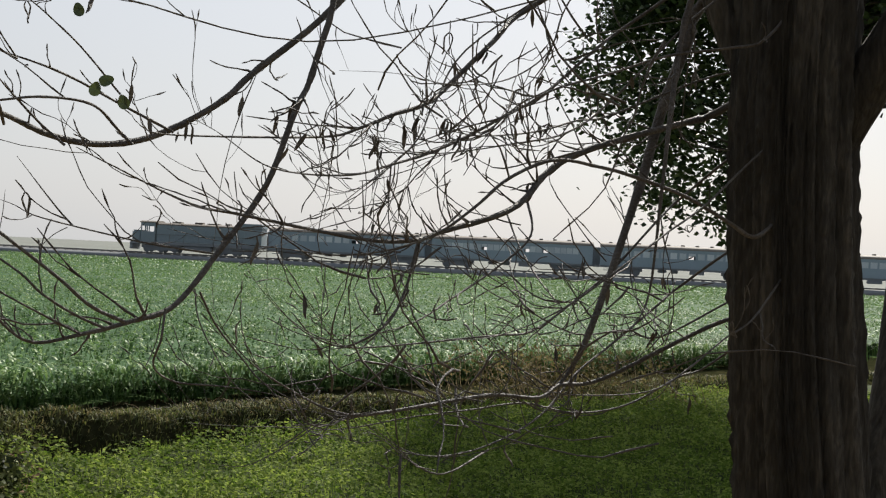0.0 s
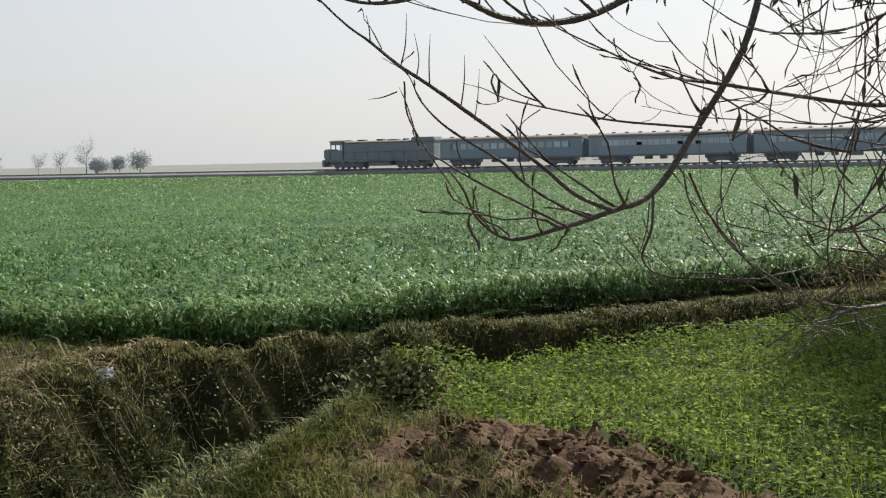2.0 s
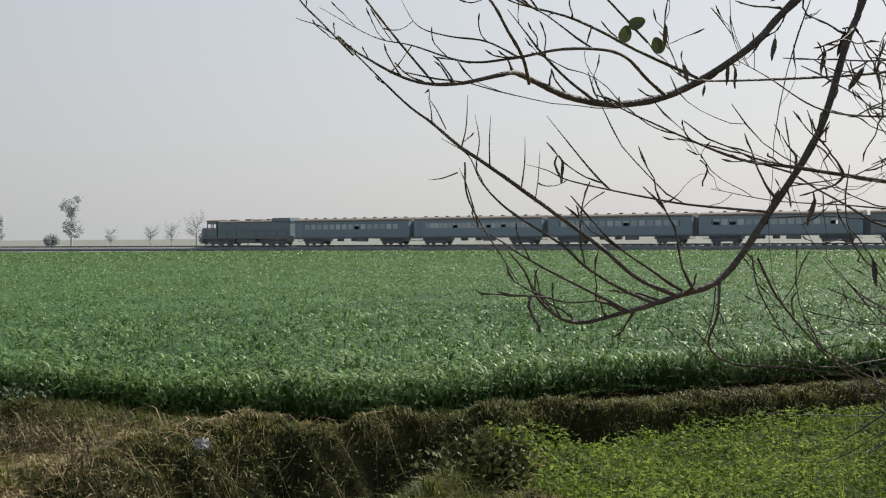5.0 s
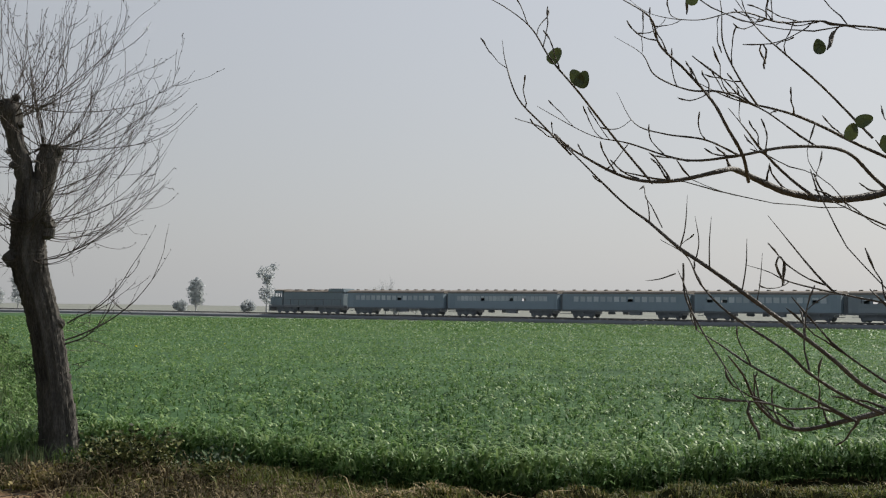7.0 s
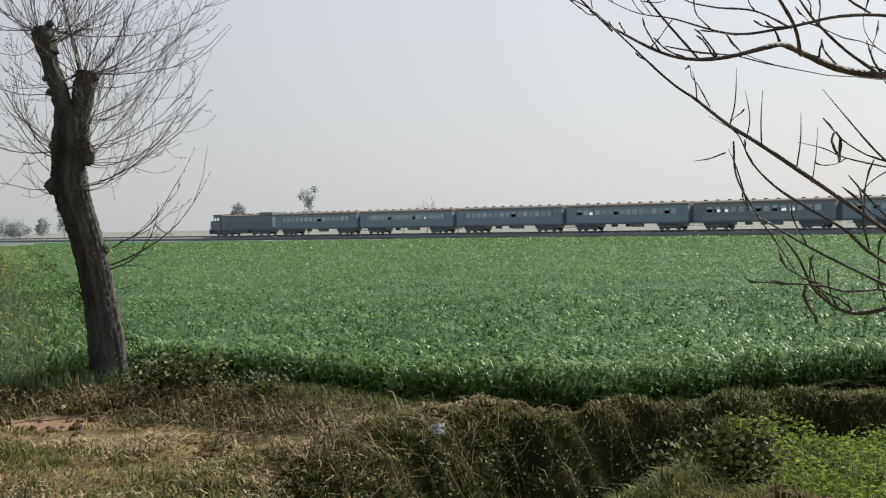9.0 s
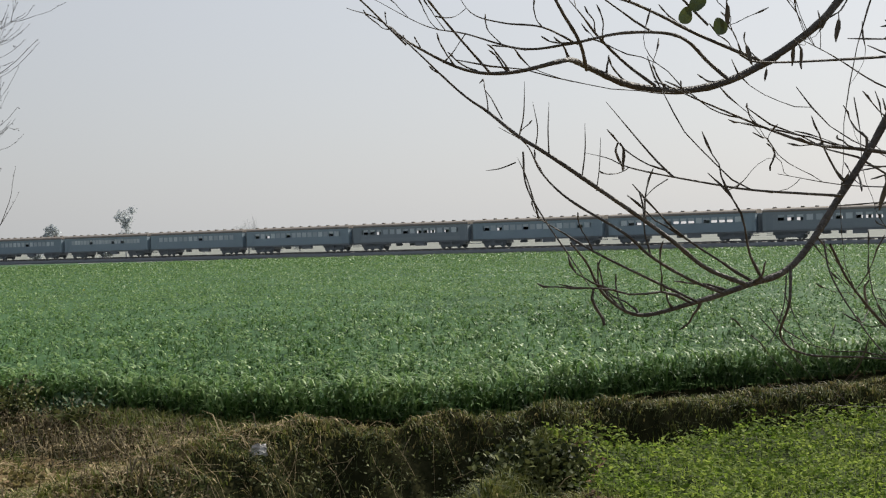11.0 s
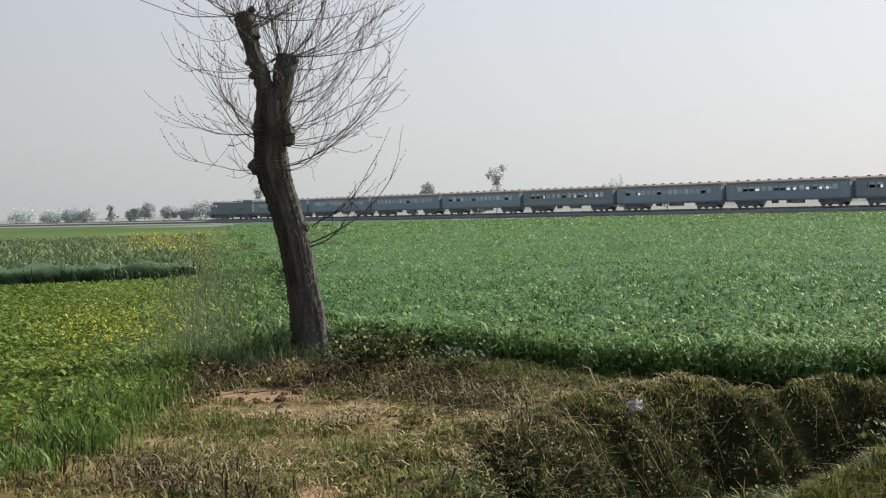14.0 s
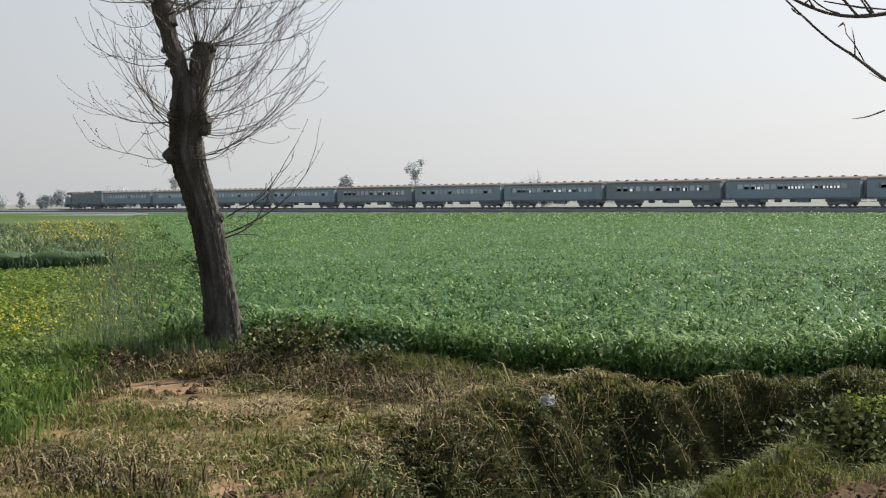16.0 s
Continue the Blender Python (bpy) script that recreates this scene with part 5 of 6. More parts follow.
branch(0.0050, 0.0013, (0.18, 3.23, 2.165), (0.19, 3.14, 2.064), (0.10, 3.04, 1.976), (-0.00, 2.88, 1.906), (-0.08, 2.71, 1.855), (-0.18, 2.59, 1.829), (-0.27, 2.50, 1.834))
branch(0.0040, 0.0013, (0.13, 3.22, 2.121), (0.16, 3.12, 2.039), (0.20, 2.97, 1.962), (0.24, 2.78, 1.906), (0.29, 2.69, 1.854))
branch(0.0085, 0.0020, (0.66, 3.01, 2.115), (0.55, 2.97, 2.169), (0.42, 2.91, 2.206), (0.32, 2.84, 2.222), (0.21, 2.76, 2.226), (0.11, 2.68, 2.176), (0.04, 2.61, 2.109), (-0.03, 2.56, 2.052), (-0.12, 2.53, 2.012), (-0.23, 2.49, 1.993), (-0.34, 2.44, 2.001), (-0.44, 2.37, 2.008), (-0.53, 2.29, 2.027))
branch(0.0060, 0.0016, (0.64, 3.00, 2.536), (0.48, 2.96, 2.502), (0.34, 2.89, 2.443), (0.20, 2.79, 2.384), (0.10, 2.71, 2.314), (0.01, 2.67, 2.280), (-0.09, 2.64, 2.236), (-0.20, 2.58, 2.137), (-0.28, 2.49, 2.106))
branch(0.0050, 0.0014, (0.51, 3.00, 2.564), (0.35, 2.94, 2.385), (0.24, 2.82, 2.294), (0.11, 2.71, 2.252), (-0.02, 2.66, 2.223), (-0.11, 2.60, 2.217), (-0.20, 2.49, 2.244))
branch(0.0040, 0.0012, (0.63, 2.87, 1.844), (0.53, 2.78, 1.776), (0.44, 2.69, 1.735), (0.31, 2.56, 1.732), (0.18, 2.40, 1.754), (0.06, 2.30, 1.810), (-0.06, 2.22, 1.852))
branch(0.0045, 0.0012, (0.48, 2.81, 2.082), (0.36, 2.65, 2.000), (0.23, 2.55, 1.908), (0.11, 2.47, 1.855), (0.00, 2.30, 1.849), (-0.10, 2.17, 1.892))
branch(0.0040, 0.0012, (0.23, 2.86, 2.590), (0.19, 2.80, 2.473), (0.10, 2.72, 2.395), (-0.02, 2.57, 2.356), (-0.13, 2.47, 2.359), (-0.24, 2.41, 2.351))
branch(0.0130, 0.0040, (0.56, 3.00, 2.730), (0.52, 2.99, 2.562), (0.49, 2.92, 2.363), (0.47, 2.87, 2.186), (0.45, 2.86, 1.939), (0.40, 2.80, 1.849))
branch(0.0022, 0.0009, (-0.96, 1.87, 2.212), (-0.99, 1.84, 2.252), (-1.00, 1.78, 2.283), (-1.03, 1.80, 2.338), (-1.02, 1.77, 2.364))
branch(0.0026, 0.0009, (-0.88, 1.98, 2.178), (-0.92, 1.93, 2.242), (-0.94, 1.85, 2.297), (-0.97, 1.82, 2.342), (-1.01, 1.83, 2.396), (-1.05, 1.79, 2.429), (-1.05, 1.73, 2.416))
branch(0.0026, 0.0009, (-0.77, 2.14, 2.306), (-0.80, 2.06, 2.319), (-0.85, 2.05, 2.325), (-0.88, 1.99, 2.339), (-0.87, 1.91, 2.356), (-0.90, 1.88, 2.378))
branch(0.0045, 0.0020, (-0.57, 2.47, 2.221), (-0.67, 2.39, 2.270), (-0.71, 2.29, 2.292), (-0.74, 2.19, 2.303), (-0.81, 2.14, 2.322), (-0.84, 2.05, 2.337))
branch(0.0024, 0.0009, (-0.77, 2.14, 2.306), (-0.79, 2.10, 2.349), (-0.82, 2.12, 2.407), (-0.80, 2.05, 2.443), (-0.81, 2.05, 2.494))
branch(0.0024, 0.0009, (-0.79, 2.11, 2.229), (-0.81, 2.01, 2.242), (-0.87, 2.01, 2.254), (-0.90, 1.96, 2.265), (-0.90, 1.89, 2.301))
branch(0.0030, 0.0010, (-0.64, 2.33, 2.274), (-0.71, 2.30, 2.356), (-0.75, 2.22, 2.400), (-0.77, 2.12, 2.428), (-0.82, 2.08, 2.511))
branch(0.0030, 0.0010, (-0.64, 2.32, 2.453), (-0.71, 2.28, 2.462), (-0.76, 2.22, 2.453), (-0.79, 2.11, 2.450), (-0.83, 2.03, 2.425), (-0.89, 2.00, 2.434), (-0.92, 1.96, 2.458))
# short upright sprouts and hanging twigs
branch(0.0015, 0.0008, (-0.869, 1.940, 2.117), (-0.866, 1.929, 2.136), (-0.866, 1.918, 2.155))
branch(0.0017, 0.0008, (-0.820, 1.930, 2.080), (-0.809, 1.921, 2.110), (-0.803, 1.912, 2.153))
branch(0.0014, 0.0008, (-0.797, 1.930, 2.062), (-0.789, 1.920, 2.089), (-0.791, 1.909, 2.124))
branch(0.0015, 0.0008, (-0.777, 1.930, 2.050), (-0.774, 1.920, 2.085), (-0.768, 1.910, 2.122))
branch(0.0016, 0.0008, (-0.736, 1.947, 2.023), (-0.728, 1.938, 2.057), (-0.724, 1.928, 2.092))
branch(0.0011, 0.0008, (-0.719, 1.955, 2.001), (-0.711, 1.946, 2.033), (-0.705, 1.936, 2.072))
branch(0.0016, 0.0008, (-0.828, 1.935, 2.045), (-0.845, 1.919, 2.037), (-0.861, 1.904, 2.034))
branch(0.0013, 0.0008, (-0.654, 2.094, 2.019), (-0.673, 2.078, 2.004), (-0.691, 2.062, 1.980))
branch(0.0022, 0.0008, (-0.816, 1.933, 2.059), (-0.808, 1.920, 2.012), (-0.780, 1.910, 1.965), (-0.742, 1.902, 1.913), (-0.710, 1.893, 1.870), (-0.679, 1.885, 1.838))
branch(0.0018, 0.0008, (-0.797, 1.937, 1.966), (-0.809, 1.925, 2.022), (-0.817, 1.913, 2.050))
branch(0.0022, 0.0008, (-0.449, 2.169, 1.922), (-0.438, 2.156, 1.873), (-0.406, 2.147, 1.816), (-0.363, 2.139, 1.760), (-0.298, 2.136, 1.724), (-0.212, 2.137, 1.711))
branch(0.0017, 0.0008, (-0.213, 2.198, 1.704), (-0.274, 2.174, 1.659), (-0.343, 2.148, 1.623), (-0.411, 2.126, 1.630))
branch(0.0016, 0.0008, (-0.495, 2.124, 1.875), (-0.498, 2.109, 1.832), (-0.511, 2.093, 1.790), (-0.525, 2.077, 1.772))
branch(0.0018, 0.0008, (-0.370, 2.504, 1.860), (-0.298, 2.502, 1.830), (-0.217, 2.503, 1.825), (-0.136, 2.505, 1.852))
branch(0.0016, 0.0008, (-0.260, 2.474, 1.951), (-0.245, 2.462, 1.890), (-0.275, 2.443, 1.866), (-0.299, 2.428, 1.877))
TRUNK_LINE = [(1.0, 3.25, -0.15), (0.965, 3.22, 0.5), (0.93, 3.2, 1.3), (0.87, 3.2, 2.0), (0.85, 3.2, 2.6), (0.88, 3.22, 3.4), (0.92, 3.3, 4.4), (0.85, 3.4, 5.6)]


def bud_line(tb, line, r0, r1, r):
    """A twig with swollen nodes; none hang clear of the outermost branch."""
    if line[-1][0] < -0.84 and line[-1][2] < 2.15:
        return
    n = len(line)
    rad = np.linspace(r0, r1, n)
    rad[1::4] *= 1.4
    rad[-2] *= 1.9
    tb.add(line, rad, 5)


def build_overhanging_tree():
    r = np.random.default_rng(5)
    t = thing("overhanging_tree", "bare tree with a dark rough trunk and long drooping branches", "tree")
    tb = Tubes()
    line = smooth_line(TRUNK_LINE, 34)
    tb.add(line, np.interp(line[:, 2], [-0.15, 0.1, 0.6, 2.0, 4.4, 5.6], [0.26, 0.203, 0.170, 0.149, 0.128, 0.10]), 96, 0.014, r, 0.085)
    part("trunk", tb.make("trunk", M["bark_near"]), None, t)
    for pts, ra, rb in (([(1.05, 3.25, 0.9), (1.18, 3.4, 1.5), (1.30, 3.6, 2.2), (1.36, 3.8, 3.2), (1.5, 4.2, 4.6)], 0.055, 0.03), ([(0.95, 3.2, 2.35), (1.15, 3.05, 2.75), (1.5, 2.9, 3.3), (2.1, 2.8, 4.0)], 0.07, 0.03),
                        ([(0.85, 3.2, 2.3), (0.65, 3.3, 2.75), (0.45, 3.35, 3.3), (0.3, 3.3, 4.2)], 0.055, 0.02), ([(0.87, 3.3, 3.3), (0.6, 3.0, 3.6), (0.3, 2.7, 3.45), (0.1, 2.5, 3.1)], 0.05, 0.012)):
        tb = Tubes()
        line = smooth_line(pts, 7)
        tb.add(line, np.linspace(ra, rb, len(line)), 12, 0.04, r)
        part("limb", tb.make("limb", M["bark_near"]), None, t)
    twigs = Tubes()
    hang = []
    trunk = smooth_line(TRUNK_LINE, 9)
    for n, (r0, r1, pts) in enumerate(BRANCHES):
        p = [np.array(q) for q in pts]
        foot = p[0]
        if foot[0] > 0.2 or foot[2] > 2.32:
            # on along its own way, then over to the trunk
            way = (foot - p[2]) / np.linalg.norm(foot - p[2])
            gap = np.linalg.norm(foot[:2] - np.array((0.87, 3.2)))
            high = foot[2] + gap * max(0.35, 0.9 * way[2])
            j = trunk[np.argmin(np.abs(trunk[:, 2] - high))]
            p = [j, (j + foot + way * 0.6 * gap) / 2 + np.array((0, 0, 0.04)), foot + way * 0.3 * gap, *p]
        line = smooth_line(p, 6)
        tb = Tubes()
        rad = np.linspace(1, 0, len(line)) ** 0.8 * (r0 - r1) + r1
        rad = rad * (1.15 if r0 > 0.006 and n < 18 else 0.85 if n < 18 or r0 > 0.012 else 0.68) * np.interp(np.arange(len(line)), (0, 0.55 * len(line), len(line)), (1, 1, 0.35))
        rad[2::7] *= 1.14
        tb.add(line, rad, 8, 0.03, r)
        part("branch", tb.make("branch", M["twig"]), None, t)
        # side twigs
        m = len(line)
        total = np.linalg.norm(np.diff(line, axis=0), axis=1).sum()
        low = n > 17
        for k in range(0 if n > 42 else int(total * (9 if low else 15 if n in (9, 10, 11, 12, 14, 15, 16, 17) else 7))):
            i = r.integers(int(m * 0.2), m - 1)
            d = line[min(i + 1, m - 1)] - line[i - 1]
            d = d / (np.linalg.norm(d) + 1e-9)
            side = np.cross(d, r.normal(0, 1, 3))
            side /= np.linalg.norm(side) + 1e-9
            up = r.random() < 0.68
            w = d * r.uniform(0.4, 1.0) + side * r.uniform(0.3, 0.8) + np.array((0, 0, r.uniform(0.2, 0.8) if up else -r.uniform(0.2, 0.6)))
            ln = r.choice([0.06, 0.11, 0.18, 0.32], p=[0.30, 0.32, 0.25, 0.13]) * r.uniform(0.7, 1.2)
            if low:
                ln *= 1.25
            if n in (1, 2, 3, 8):
                ln *= 0.55 if i < 0.8 * m else 0.3
            if line[i][0] < -0.72:
                ln = min(ln, 0.06)
            tw = grow(line[i], w, ln, 8, r, 0.42, 0.5 if up else 0.9)
            base = min(rad[i] * 0.6, 0.0024)
            bud_line(twigs, tw, base, 0.0008, r)
            if ln > 0.14:
                for q in range(r.integers(1, 4)):
                    a = r.integers(2, 8)
                    d2 = tw[a] - tw[a - 1]
                    t2 = grow(tw[a], d2 / np.linalg.norm(d2) + r.normal(0, 0.5, 3), ln * r.uniform(0.25, 0.55), 6, r, 0.5, 0.4)
                    bud_line(twigs, t2, base * 0.65, 0.0007, r)
            if not up or r.random() < 0.12:
                if line[i][0] > -0.72:
                    hang.append(tw[-3])
    # tangle of thin twigs nearer the trunk
    for k in range(60):
        s = np.array((r.uniform(-0.3, 0.45), r.uniform(2.4, 3.3), r.uniform(1.6, 2.75)))
        tw = grow(s, (r.normal(-0.5, 0.6), r.normal(-0.1, 0.5), r.normal(-0.1, 0.6)), r.uniform(0.2, 0.6), 9, r, 0.5, 0.5)
        bud_line(twigs, tw, r.uniform(0.0015, 0.0032), 0.0008, r)
    stuff("twig_tangle", twigs.make("twig_tangle", M["twig"]), "fine crooked twigs with buds", "twigs", t)
    for k in range(46):
        b = smooth_line(BRANCHES[(9, 12, 14, 16, 15, 17)[k % 6]][2], 6)
        b = b[b[:, 0] > -0.62]
        s = b[r.integers(1, len(b) - 1)]
        tw = grow(s, (r.normal(-0.7, 0.4), r.normal(-0.3, 0.4), r.normal(0.0, 0.6)), r.uniform(0.12, 0.34), 9, r, 0.6, 0.8)
        bud_line(twigs, tw, r.uniform(0.0013, 0.0022), 0.0008, r)
        for q in range(2):
            a = r.integers(3, 8)
            bud_line(twigs, grow(tw[a], tw[a] - tw[a - 1] + r.normal(0, 0.03, 3), r.uniform(0.05, 0.14), 6, r, 0.5, 0.6), 0.0012, 0.0007, r)
    # withered leaves that still hang
    bm = bmesh.new()
    rows = [[bm.verts.new((w * s, 0.006 * math.sin(z * 90) + abs(s) * 0.004, -z)) for s in (-1, 0, 1)] for z, w in ((0, 0.0008), (0.010, 0.0012), (0.016, 0.004), (0.032, 0.0058), (0.048, 0.004), (0.060, 0.0006))]
    for a, b in zip(rows[:-1], rows[1:]):
        for j in (0, 1):
            bm.faces.new((a[j], a[j + 1], b[j + 1], b[j]))
    dead = bm_mesh("withered_leaf", bm, M["deadleaf"])
    for k in range(125):
        q = hang[r.integers(len(hang))]
        o = part("withered_leaf", dead, None, t, "curled brown withered leaf")
        o.matrix_basis = Matrix.Translation(q) @ pose(0, 0, 0, r.normal(0, 14), r.normal(0, 14), r.uniform(0, 360)) @ Matrix.Scale(r.uniform(0.5, 0.95), 4)
    bm = bmesh.new()
    ring = [bm.verts.new((0.021 * math.sin(a) * (1 - 0.25 * math.cos(a)), 0.004 * math.sin(3 * a), -0.030 + 0.028 * math.cos(a))) for a in np.linspace(0, 2 * math.pi, 14, endpoint=False)]
    c = bm.verts.new((0, 0.004, -0.028))
    for i in range(14):
        bm.faces.new((ring[i], ring[(i + 1) % 14], c))
    green = bm_mesh("green_leaf", bm, M["leaf"])
    for x, y, z, a in ((-0.625, 2.127, 2.272, 15), (-0.585, 2.131, 2.252, -20), (-0.60, 2.14, 2.280, 70), (-0.970, 1.853, 2.364, 40), (-0.958, 1.863, 2.334, -30), (-0.940, 1.874, 2.333, 20), (-0.855, 2.085, 2.489, 10), (-0.720, 2.294, 2.438, -15)):
        o = part("green_leaf", green, None, t, "round dull green leaf")
        o.matrix_basis = pose(x, y, z, 8, a, 15) @ Matrix.Scale(0.47, 4)


def leaf_cloud(centres, spread, n, size, r, tilt=1.2):
    c = centres[r.integers(0, len(centres), n)] + r.normal(0, 1, (n, 3)) * spread
    return leaf_quads(c, r.uniform(0.6, 1.2, n) * size, r, tilt)


def build_evergreen_tree(x, y, seed, stem, keep, box_lo, box_hi, lumps, leaves, size, label):
    """A leafy tree: stem line, rule for where leaves may be, box of leaf lumps round its foot."""
    r = np.random.default_rng(seed)
    t = thing("evergreen_tree", label, "tree", m=pose(x, y, 0.0))
    tb = Tubes()
    line = smooth_line(stem, 6)
    tb.add(line, np.linspace(0.12, 0.05, len(line)), 12, 0.05, r)
    part("trunk", tb.make("trunk", M["bark_near"]), None, t)
    lo, hi = np.array(box_lo), np.array(box_hi)
    ends = np.array([p for p in r.uniform(lo, hi, (lumps, 3)) if keep(p)])
    limbs = Tubes()
    for e in ends[::4]:
        i = int(np.argmin(np.abs(line[:, 2] - max(1.6, e[2] - 0.9))))
        mid = (line[i] + e) / 2 + np.array((0, 0, 0.15))
        g = smooth_line([line[i], mid, e], 5)
        limbs.add(g, np.linspace(0.03, 0.005, len(g)), 5)
    stuff("limb_tangle", limbs.make("limb_tangle", M["bark_near"]), "thin limbs", "limbs", t)
    v, f = leaf_cloud(ends, 0.27 * np.ones(3), leaves, size, r)
    stuff("crown", mesh("crown", v, f, M["evergreen"]), "dense dark green leaves with gaps of sky", "leaves", t)


def build_dry_weeds():
    r = np.random.default_rng(19)
    # dried weeds round its foot
    s = thing("dry_weed_clump", "dry brown weed clump at the foot of a tree", "weeds", m=pose(1.7, 18.2, 0))
    tb = Tubes()
    for k in range(170):
        a = r.uniform(0, 6.28)
        g = grow((r.normal(0, 0.9), r.normal(0, 0.5), 0), (math.cos(a) * 0.5, math.sin(a) * 0.5, 1), r.uniform(0.4, 1.1), 6, r, 0.4)
        tb.add(g, np.linspace(0.007, 0.003, len(g)), 3)
    stuff("stalk_tangle", tb.make("stalk_tangle", M["straw"]), "dry brown stalks", "stalks", s)
    c = np.stack([r.normal(0, 0.9, 300), r.normal(0, 0.5, 300), r.uniform(0.1, 0.7, 300)], -1)
    v, f = leaf_cloud(c, 0.1, 1800, 0.07, r)
    stuff("weed_leaves", mesh("weed_leaves", v, f, M["drygrass"]), "withered brown leaves", "leaves", s)


def build_far_tree(bearing, dist, height, width, kind, seed, label):
    """A hazy tree far off. kind: tall, round or bare."""
    r = np.random.default_rng(seed)
    b = radians(bearing)
    t = thing("far_tree", label, "tree", "trees behind the railway", pose(-math.sin(b) * dist, math.cos(b) * dist, 0))
    tb = Tubes()
    line = grow((0, 0, -0.2), (r.normal(0, 0.06), r.normal(0, 0.06), 1), height * (0.85 if kind != "round" else 0.6), 8, r, 0.08)
    tb.add(line, np.linspace(height * 0.022, height * 0.006, 9), 7)
    pts = []
    for k in range({"tall": 16, "round": 14, "bare": 26}[kind]):
        z = r.uniform(0.35, 1.0)
        i = min(8, int(z * 8))
        a = r.uniform(0, 6.28)
        g = grow(line[i], (math.cos(a), math.sin(a), 0.7 if kind != "round" else 0.4), width * r.uniform(0.3, 0.62), 6, r, 0.3, 0.3)
        tb.add(g, np.linspace(height * 0.008, height * 0.0025, 7), 4)
        pts.extend(g[2:])
        if kind == "bare":
            for q in range(5):
                j = r.integers(2, 7)
                g2 = grow(g[j], g[j] - g[j - 1] + r.normal(0, 0.3, 3), width * 0.22, 5, r, 0.4, 0.2)
                tb.add(g2, np.linspace(height * 0.004, height * 0.0018, 6), 3)
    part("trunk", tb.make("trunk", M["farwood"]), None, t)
    pts = np.array(pts)
    if kind == "tall":
        top = [np.array((r.normal(0, width * 0.16), r.normal(0, width * 0.16), height * r.uniform(0.78, 1.0))) for k in range(9)]
        low = [np.array((r.normal(0, width * 0.3), r.normal(0, width * 0.3), height * r.uniform(0.22, 0.5))) for k in range(12)]
        pts = np.array([*top, *low, *pts[::5]])
    n = {"tall": 1500, "round": 1900, "bare": 420}[kind]
    if kind == "round":
        a, b, c = r.uniform(0, 6.28, 60), r.uniform(-0.9, 1, 60), r.uniform(0.3, 1, 60) ** 0.5
        e = np.sqrt(1 - b * b) * c * width * 0.42
        pts = np.stack([e * np.cos(a), e * np.sin(a), height * (0.56 + 0.36 * b * c)], -1)
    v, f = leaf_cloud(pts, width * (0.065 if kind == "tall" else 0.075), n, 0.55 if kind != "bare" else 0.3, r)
    stuff("crown", mesh("crown", v, f, M["farleaf"]), "clumps of leaves, paled grey-green for haze", "leaves", t)


def build_distance():
    tall, bare = "tall thin tree with a lopped lower crown behind the railway", "bare bushy tree beyond the railway"
    dome, low = "broad domed hazy tree beyond the railway", "low hazy bush beyond the railway"
    for k, (b, d, h, w, kind, label) in enumerate((
            (38.58, 290, 11.2, 5.6, "tall", tall), (41.7, 290, 8.9, 4.0, "round", "thin oval-crowned tree behind the railway"), (42.4, 300, 3.0, 3.5, "round", low), (39.4, 330, 3.0, 4, "round", low),
            (33.2, 320, 7.4, 7.0, "bare", bare), (34.3, 320, 5.5, 5, "bare", bare), (35.2, 330, 5.0, 5, "bare", bare), (36.9, 330, 4.6, 4, "bare", bare),
            (32.6, 320, 4.0, 6, "round", low), (30.9, 340, 6.0, 7.0, "round", dome), (31.8, 345, 4.6, 5, "round", dome),
            (49.3, 340, 9.5, 6.0, "tall", "tall dark tree beyond the railway"), (50.2, 360, 6.2, 4.4, "round", dome), (51.2, 360, 5.6, 6.5, "round", dome), (51.8, 362, 6.4, 8.5, "round", dome),
            (52.6, 365, 4.4, 5.5, "round", "small flat-topped tree beyond the railway"), (53.4, 365, 5.2, 5.0, "round", dome), (54.3, 370, 6.2, 5.0, "round", dome), (54.9, 372, 4.4, 5.5, "round", dome),
            (55.9, 375, 5.6, 3.0, "tall", "thin hazy tree beyond the railway"), (56.9, 380, 4.6, 6.5, "round", dome), (57.6, 380, 4.8, 7, "round", dome), (58.4, 385, 4.6, 8, "round", dome), (59.6, 400, 4.5, 10, "round", dome))):
        build_far_tree(b, d, h, w, kind, 100 + k, label)


# ---- small things ----
def build_shrub(x, y, rad, high, n, mat, label, seed):
    r = np.random.default_rng(seed)
    s = thing("shrub", label, "shrub", m=pose(x, y, float(land(x, y)) - 0.03))
    tb = Tubes()
    tips = []
    for k in range(int(30 + 60 * rad)):
        a = r.uniform(0, 6.28)
        g = grow((r.normal(0, rad * 0.25), r.normal(0, rad * 0.25), 0), (math.cos(a) * 0.7, math.sin(a) * 0.7, 0.9), high * r.uniform(0.6, 1.15), 6, r, 0.45)
        tb.add(g, np.linspace(0.005, 0.0018, 7), 3)
        tips.extend(g[2:])
    stuff("stem_tangle", tb.make("stem_tangle", M["straw"]), "thin tangled stems", "stems", s)
    v, f = leaf_cloud(np.array(tips), rad * 0.10, n, 0.06, r)
    stuff("leaves", mesh("leaves", v, f, M[mat]), "small dusty leaves", "leaves", s)


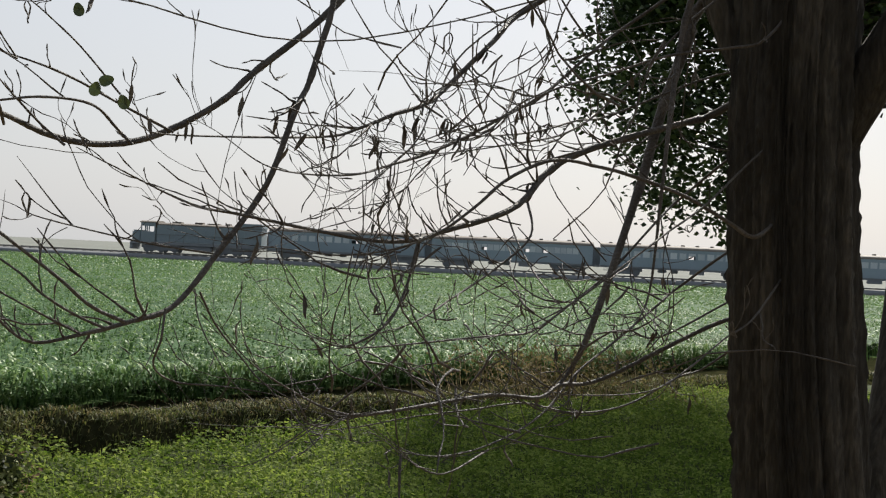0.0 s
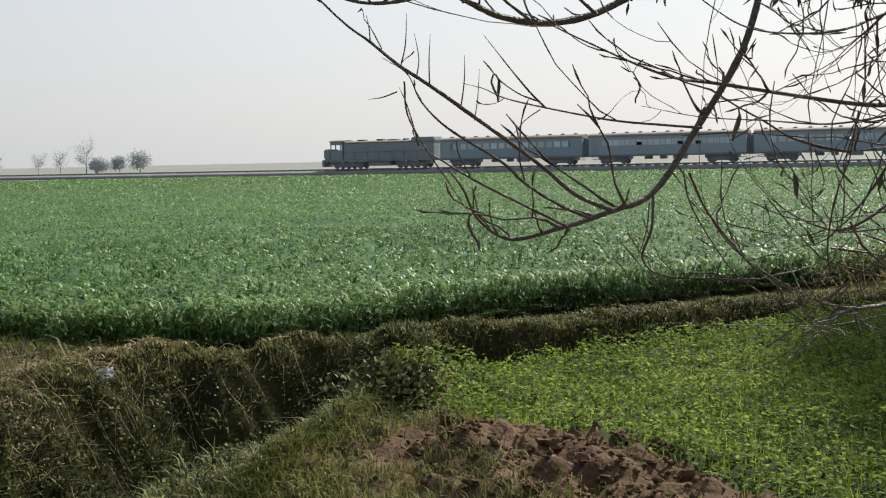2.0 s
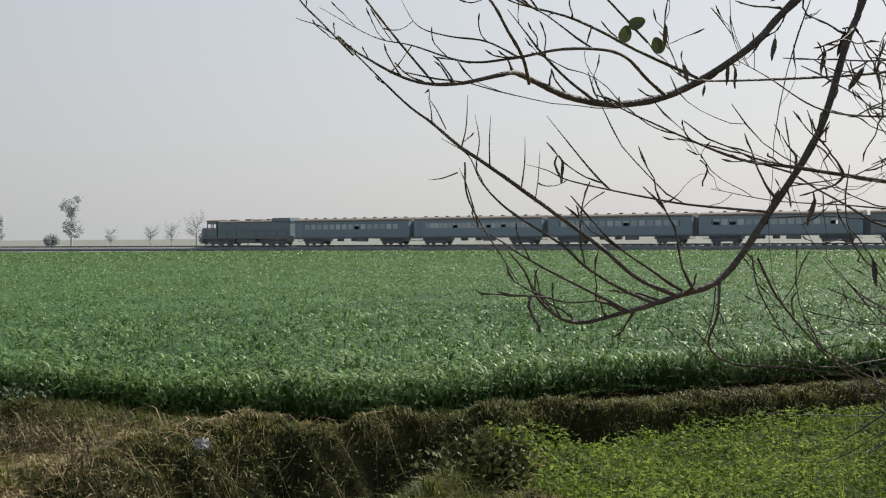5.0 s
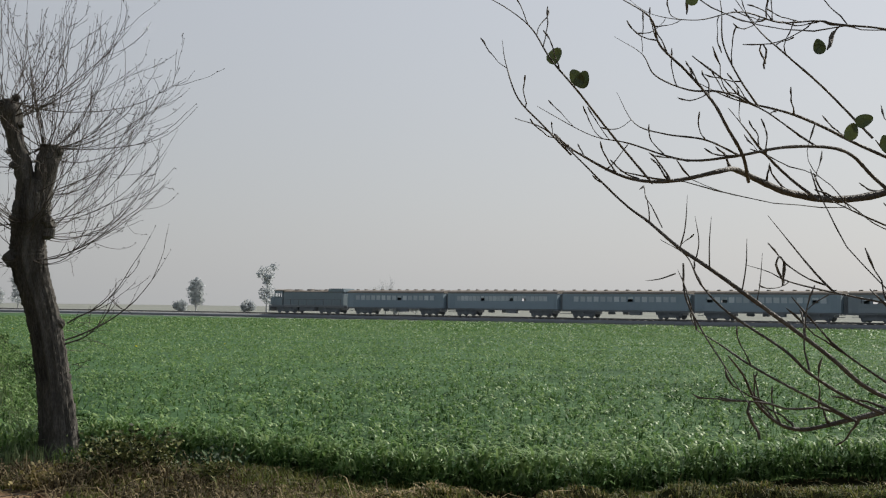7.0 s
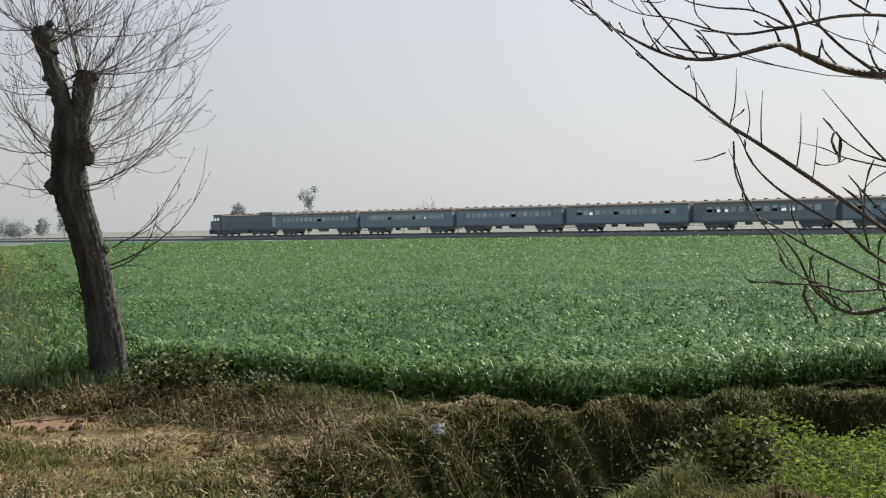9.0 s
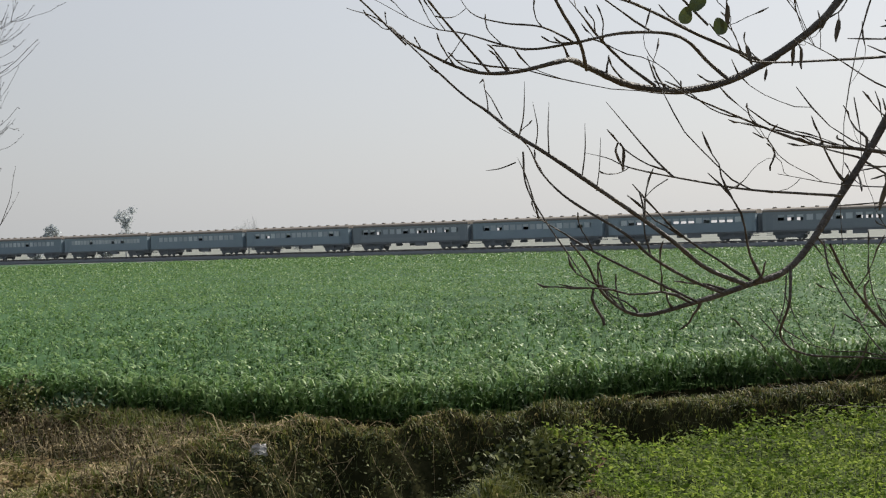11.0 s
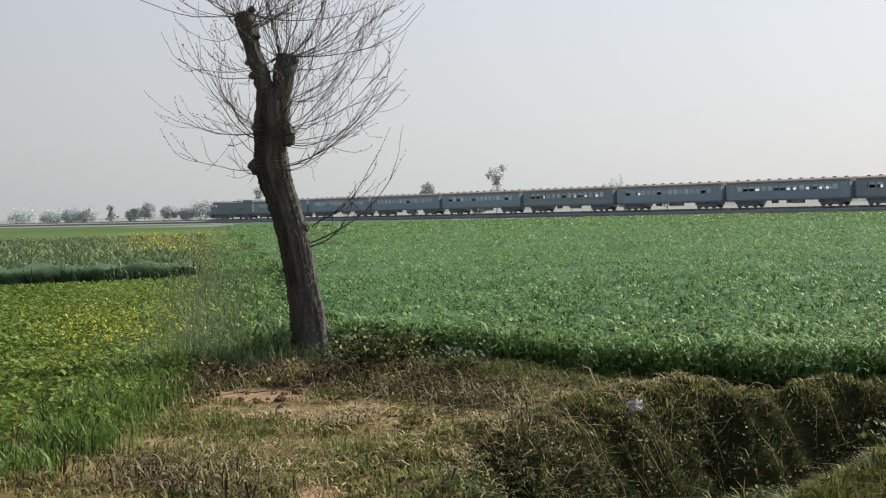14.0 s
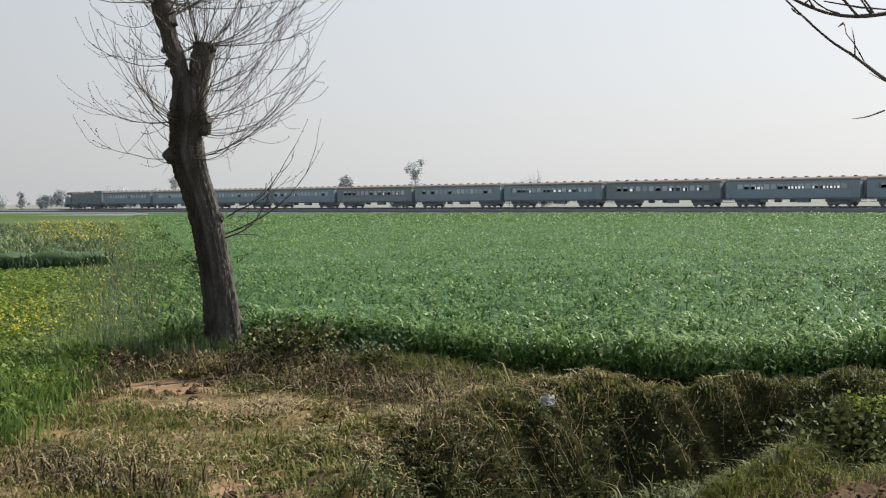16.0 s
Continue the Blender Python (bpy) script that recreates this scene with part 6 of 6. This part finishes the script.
def build_litter():
    r = np.random.default_rng(31)
    def crumple(name, x, y, sx, sy, lift, mat, label, seed, lean=None):
        q = np.random.default_rng(seed)
        bm = bmesh.new()
        bmesh.ops.create_grid(bm, x_segments=7, y_segments=6, size=0.5)
        for v in bm.verts:
            v.co = Vector((v.co.x * sx + q.normal(0, sx * 0.06), v.co.y * sy + q.normal(0, sy * 0.06), q.uniform(0.0, 0.035) + 0.05 * max(0, 0.4 - abs(v.co.x))))
        bmesh.ops.solidify(bm, geom=bm.faces, thickness=0.006)
        me = bm_mesh(name, bm, M[mat])
        o = tagged(new(name, me), label, "litter")
        gx, gy = float(land(x + 0.05, y) - land(x - 0.05, y)) / 0.1, float(land(x, y + 0.05) - land(x, y - 0.05)) / 0.1
        o.matrix_basis = pose(x, y, float(land(x, y)) + lift, *(lean or (math.degrees(math.atan(gy)), -math.degrees(math.atan(gx)), q.uniform(0, 180))))
    crumple("rag", -6.27, 9.63, 0.14, 0.11, 0.06, "rag", "crumpled pale rag lying on the bank", 3, (52, 0, 34))
    crumple("plastic_scrap", -3.75, 8.95, 0.07, 0.06, 0.03, "white", "white plastic scrap by the ditch", 4)
    crumple("paper_scrap", -7.25, 5.55, 0.16, 0.08, 0.02, "white", "white paper scrap on the trodden ground", 5)
    crumple("paper_scrap", -7.45, 5.5, 0.08, 0.06, 0.02, "white", "white paper scrap on the trodden ground", 6)
    for k in range(96):
        if k < 66:
            x, y = r.normal(-2.0, 0.75), r.normal(7.7, 0.45)
        elif k < 86:
            x, y = r.normal(-10.2, 0.5), r.normal(8.6, 0.35)
        else:
            x, y = r.normal(-5.9, 0.8), r.normal(6.0, 0.3)
        bm = bmesh.new()
        s = r.uniform(0.02, 0.06)
        bmesh.ops.create_icosphere(bm, subdivisions=2, radius=s)
        for v in bm.verts:
            v.co += v.normal * float(r.normal(0, s * 0.26))
            v.co.z *= 0.7
        o = tagged(new("earth_clod", bm_mesh("earth_clod", bm, M["clod"])), "brown dry clod of earth", "clod", "clods on the bare earth")
        o.matrix_basis = pose(x, y, float(land(x, y)) + s * 0.25, 0, 0, r.uniform(0, 360))
    # cut sticks round the lopped tree
    for k in range(40):
        x, y, a, ln = r.normal(-10.0, 0.8), r.normal(9.6, 0.45), r.uniform(0, 6.28), r.uniform(0.25, 0.7)
        s = np.linspace(-0.5, 0.5, 5)
        px, py = x + math.cos(a) * ln * s, y + math.sin(a) * ln * s
        tb = Tubes()
        tb.add(np.stack([px, py, land(px, py) + 0.02 + 0.02 * np.sin(s * 5 + k)], -1), np.linspace(0.008, 0.004, 5), 4)
        tagged(new("fallen_stick", tb.make("fallen_stick", M["twig_far"])), "dry fallen stick by the lopped tree", "stick", "fallen sticks")


build_wheat()
build_lawn()
build_left_crops()
build_grasses()
build_dead_stalks()
build_railway()
build_train()
build_pollard_tree()
build_overhanging_tree()
# The unseen upper crown is added denser, to keep sun and sky off the clover.
build_evergreen_tree(5.3, 19.0, 9, [(0, 0, -0.1), (0.05, 0.0, 1.3), (0.1, 0.1, 2.9), (0.0, 0.1, 5.2), (0.1, 0.2, 7.6)],
                     lambda p: p[0] > -3.3 + abs(5.2 - p[2]) * 0.5 and p[2] > (3.0 if p[0] < 0.3 else 5.0) and (p[2] > 5.9 or (7.3 * p[0] + 5.1 * p[1]) % 1 < 0.30), (-3.5, -0.7, 2.75), (7.5, 3.5, 8.4), 1500, 80000, 0.14, "dark leafy evergreen tree that shades the clover")
build_dry_weeds()
build_distance()
build_shrub(-10.1, 10.35, 0.5, 0.55, 2600, "oliveg", "dusty leafy shrub near the lopped tree", 41)
build_shrub(-9.0, 10.35, 0.25, 0.3, 600, "oliveg", "small dusty shrub near the lopped tree", 42)
build_shrub(-10.9, 10.7, 0.3, 0.4, 800, "crop", "dark leafy weed against the wheat", 49)
build_shrub(-9.5, 11.0, 0.35, 0.4, 900, "crop", "dark leafy weed against the wheat", 50)
build_shrub(-11.9, 9.3, 0.35, 0.32, 900, "deadstalk", "withered brown weed by the bare earth", 51)
build_shrub(-10.6, 9.6, 0.3, 0.3, 350, "drygrass", "low dry shrub by the bare earth", 43)
build_shrub(-3.4, 8.95, 0.6, 0.2, 3200, "oliveg", "low bushy weed on the ditch's lip", 44)
build_shrub(-10.75, 7.4, 0.45, 0.4, 1800, "fodder", "leafy green weed by the path", 45)
build_shrub(-7.6, 8.2, 0.25, 0.22, 300, "drygrass", "dry tussock at the ditch's head", 46)
build_shrub(-9.9, 6.5, 0.4, 0.33, 1500, "fodder", "leafy green weed by the path", 47)
build_shrub(-12.2, 9.0, 0.35, 0.35, 1100, "fodder", "leafy green weed by the wheat corner", 48)
build_litter()


def motions():
    """The train runs at an even pace along its track."""
    turn = math.degrees(math.atan2(WAY[1], WAY[0]))
    for ob, back in TRAIN:
        rows = []
        for k in range(9):
            s = 2.0 * k
            p = TRACK_AT + TRACK_WAY * s - WAY * back
            rows.append((s, pose(p[0], p[1], RAIL_Z, 0, 0, turn)))
        walk(ob, rows)


motions()
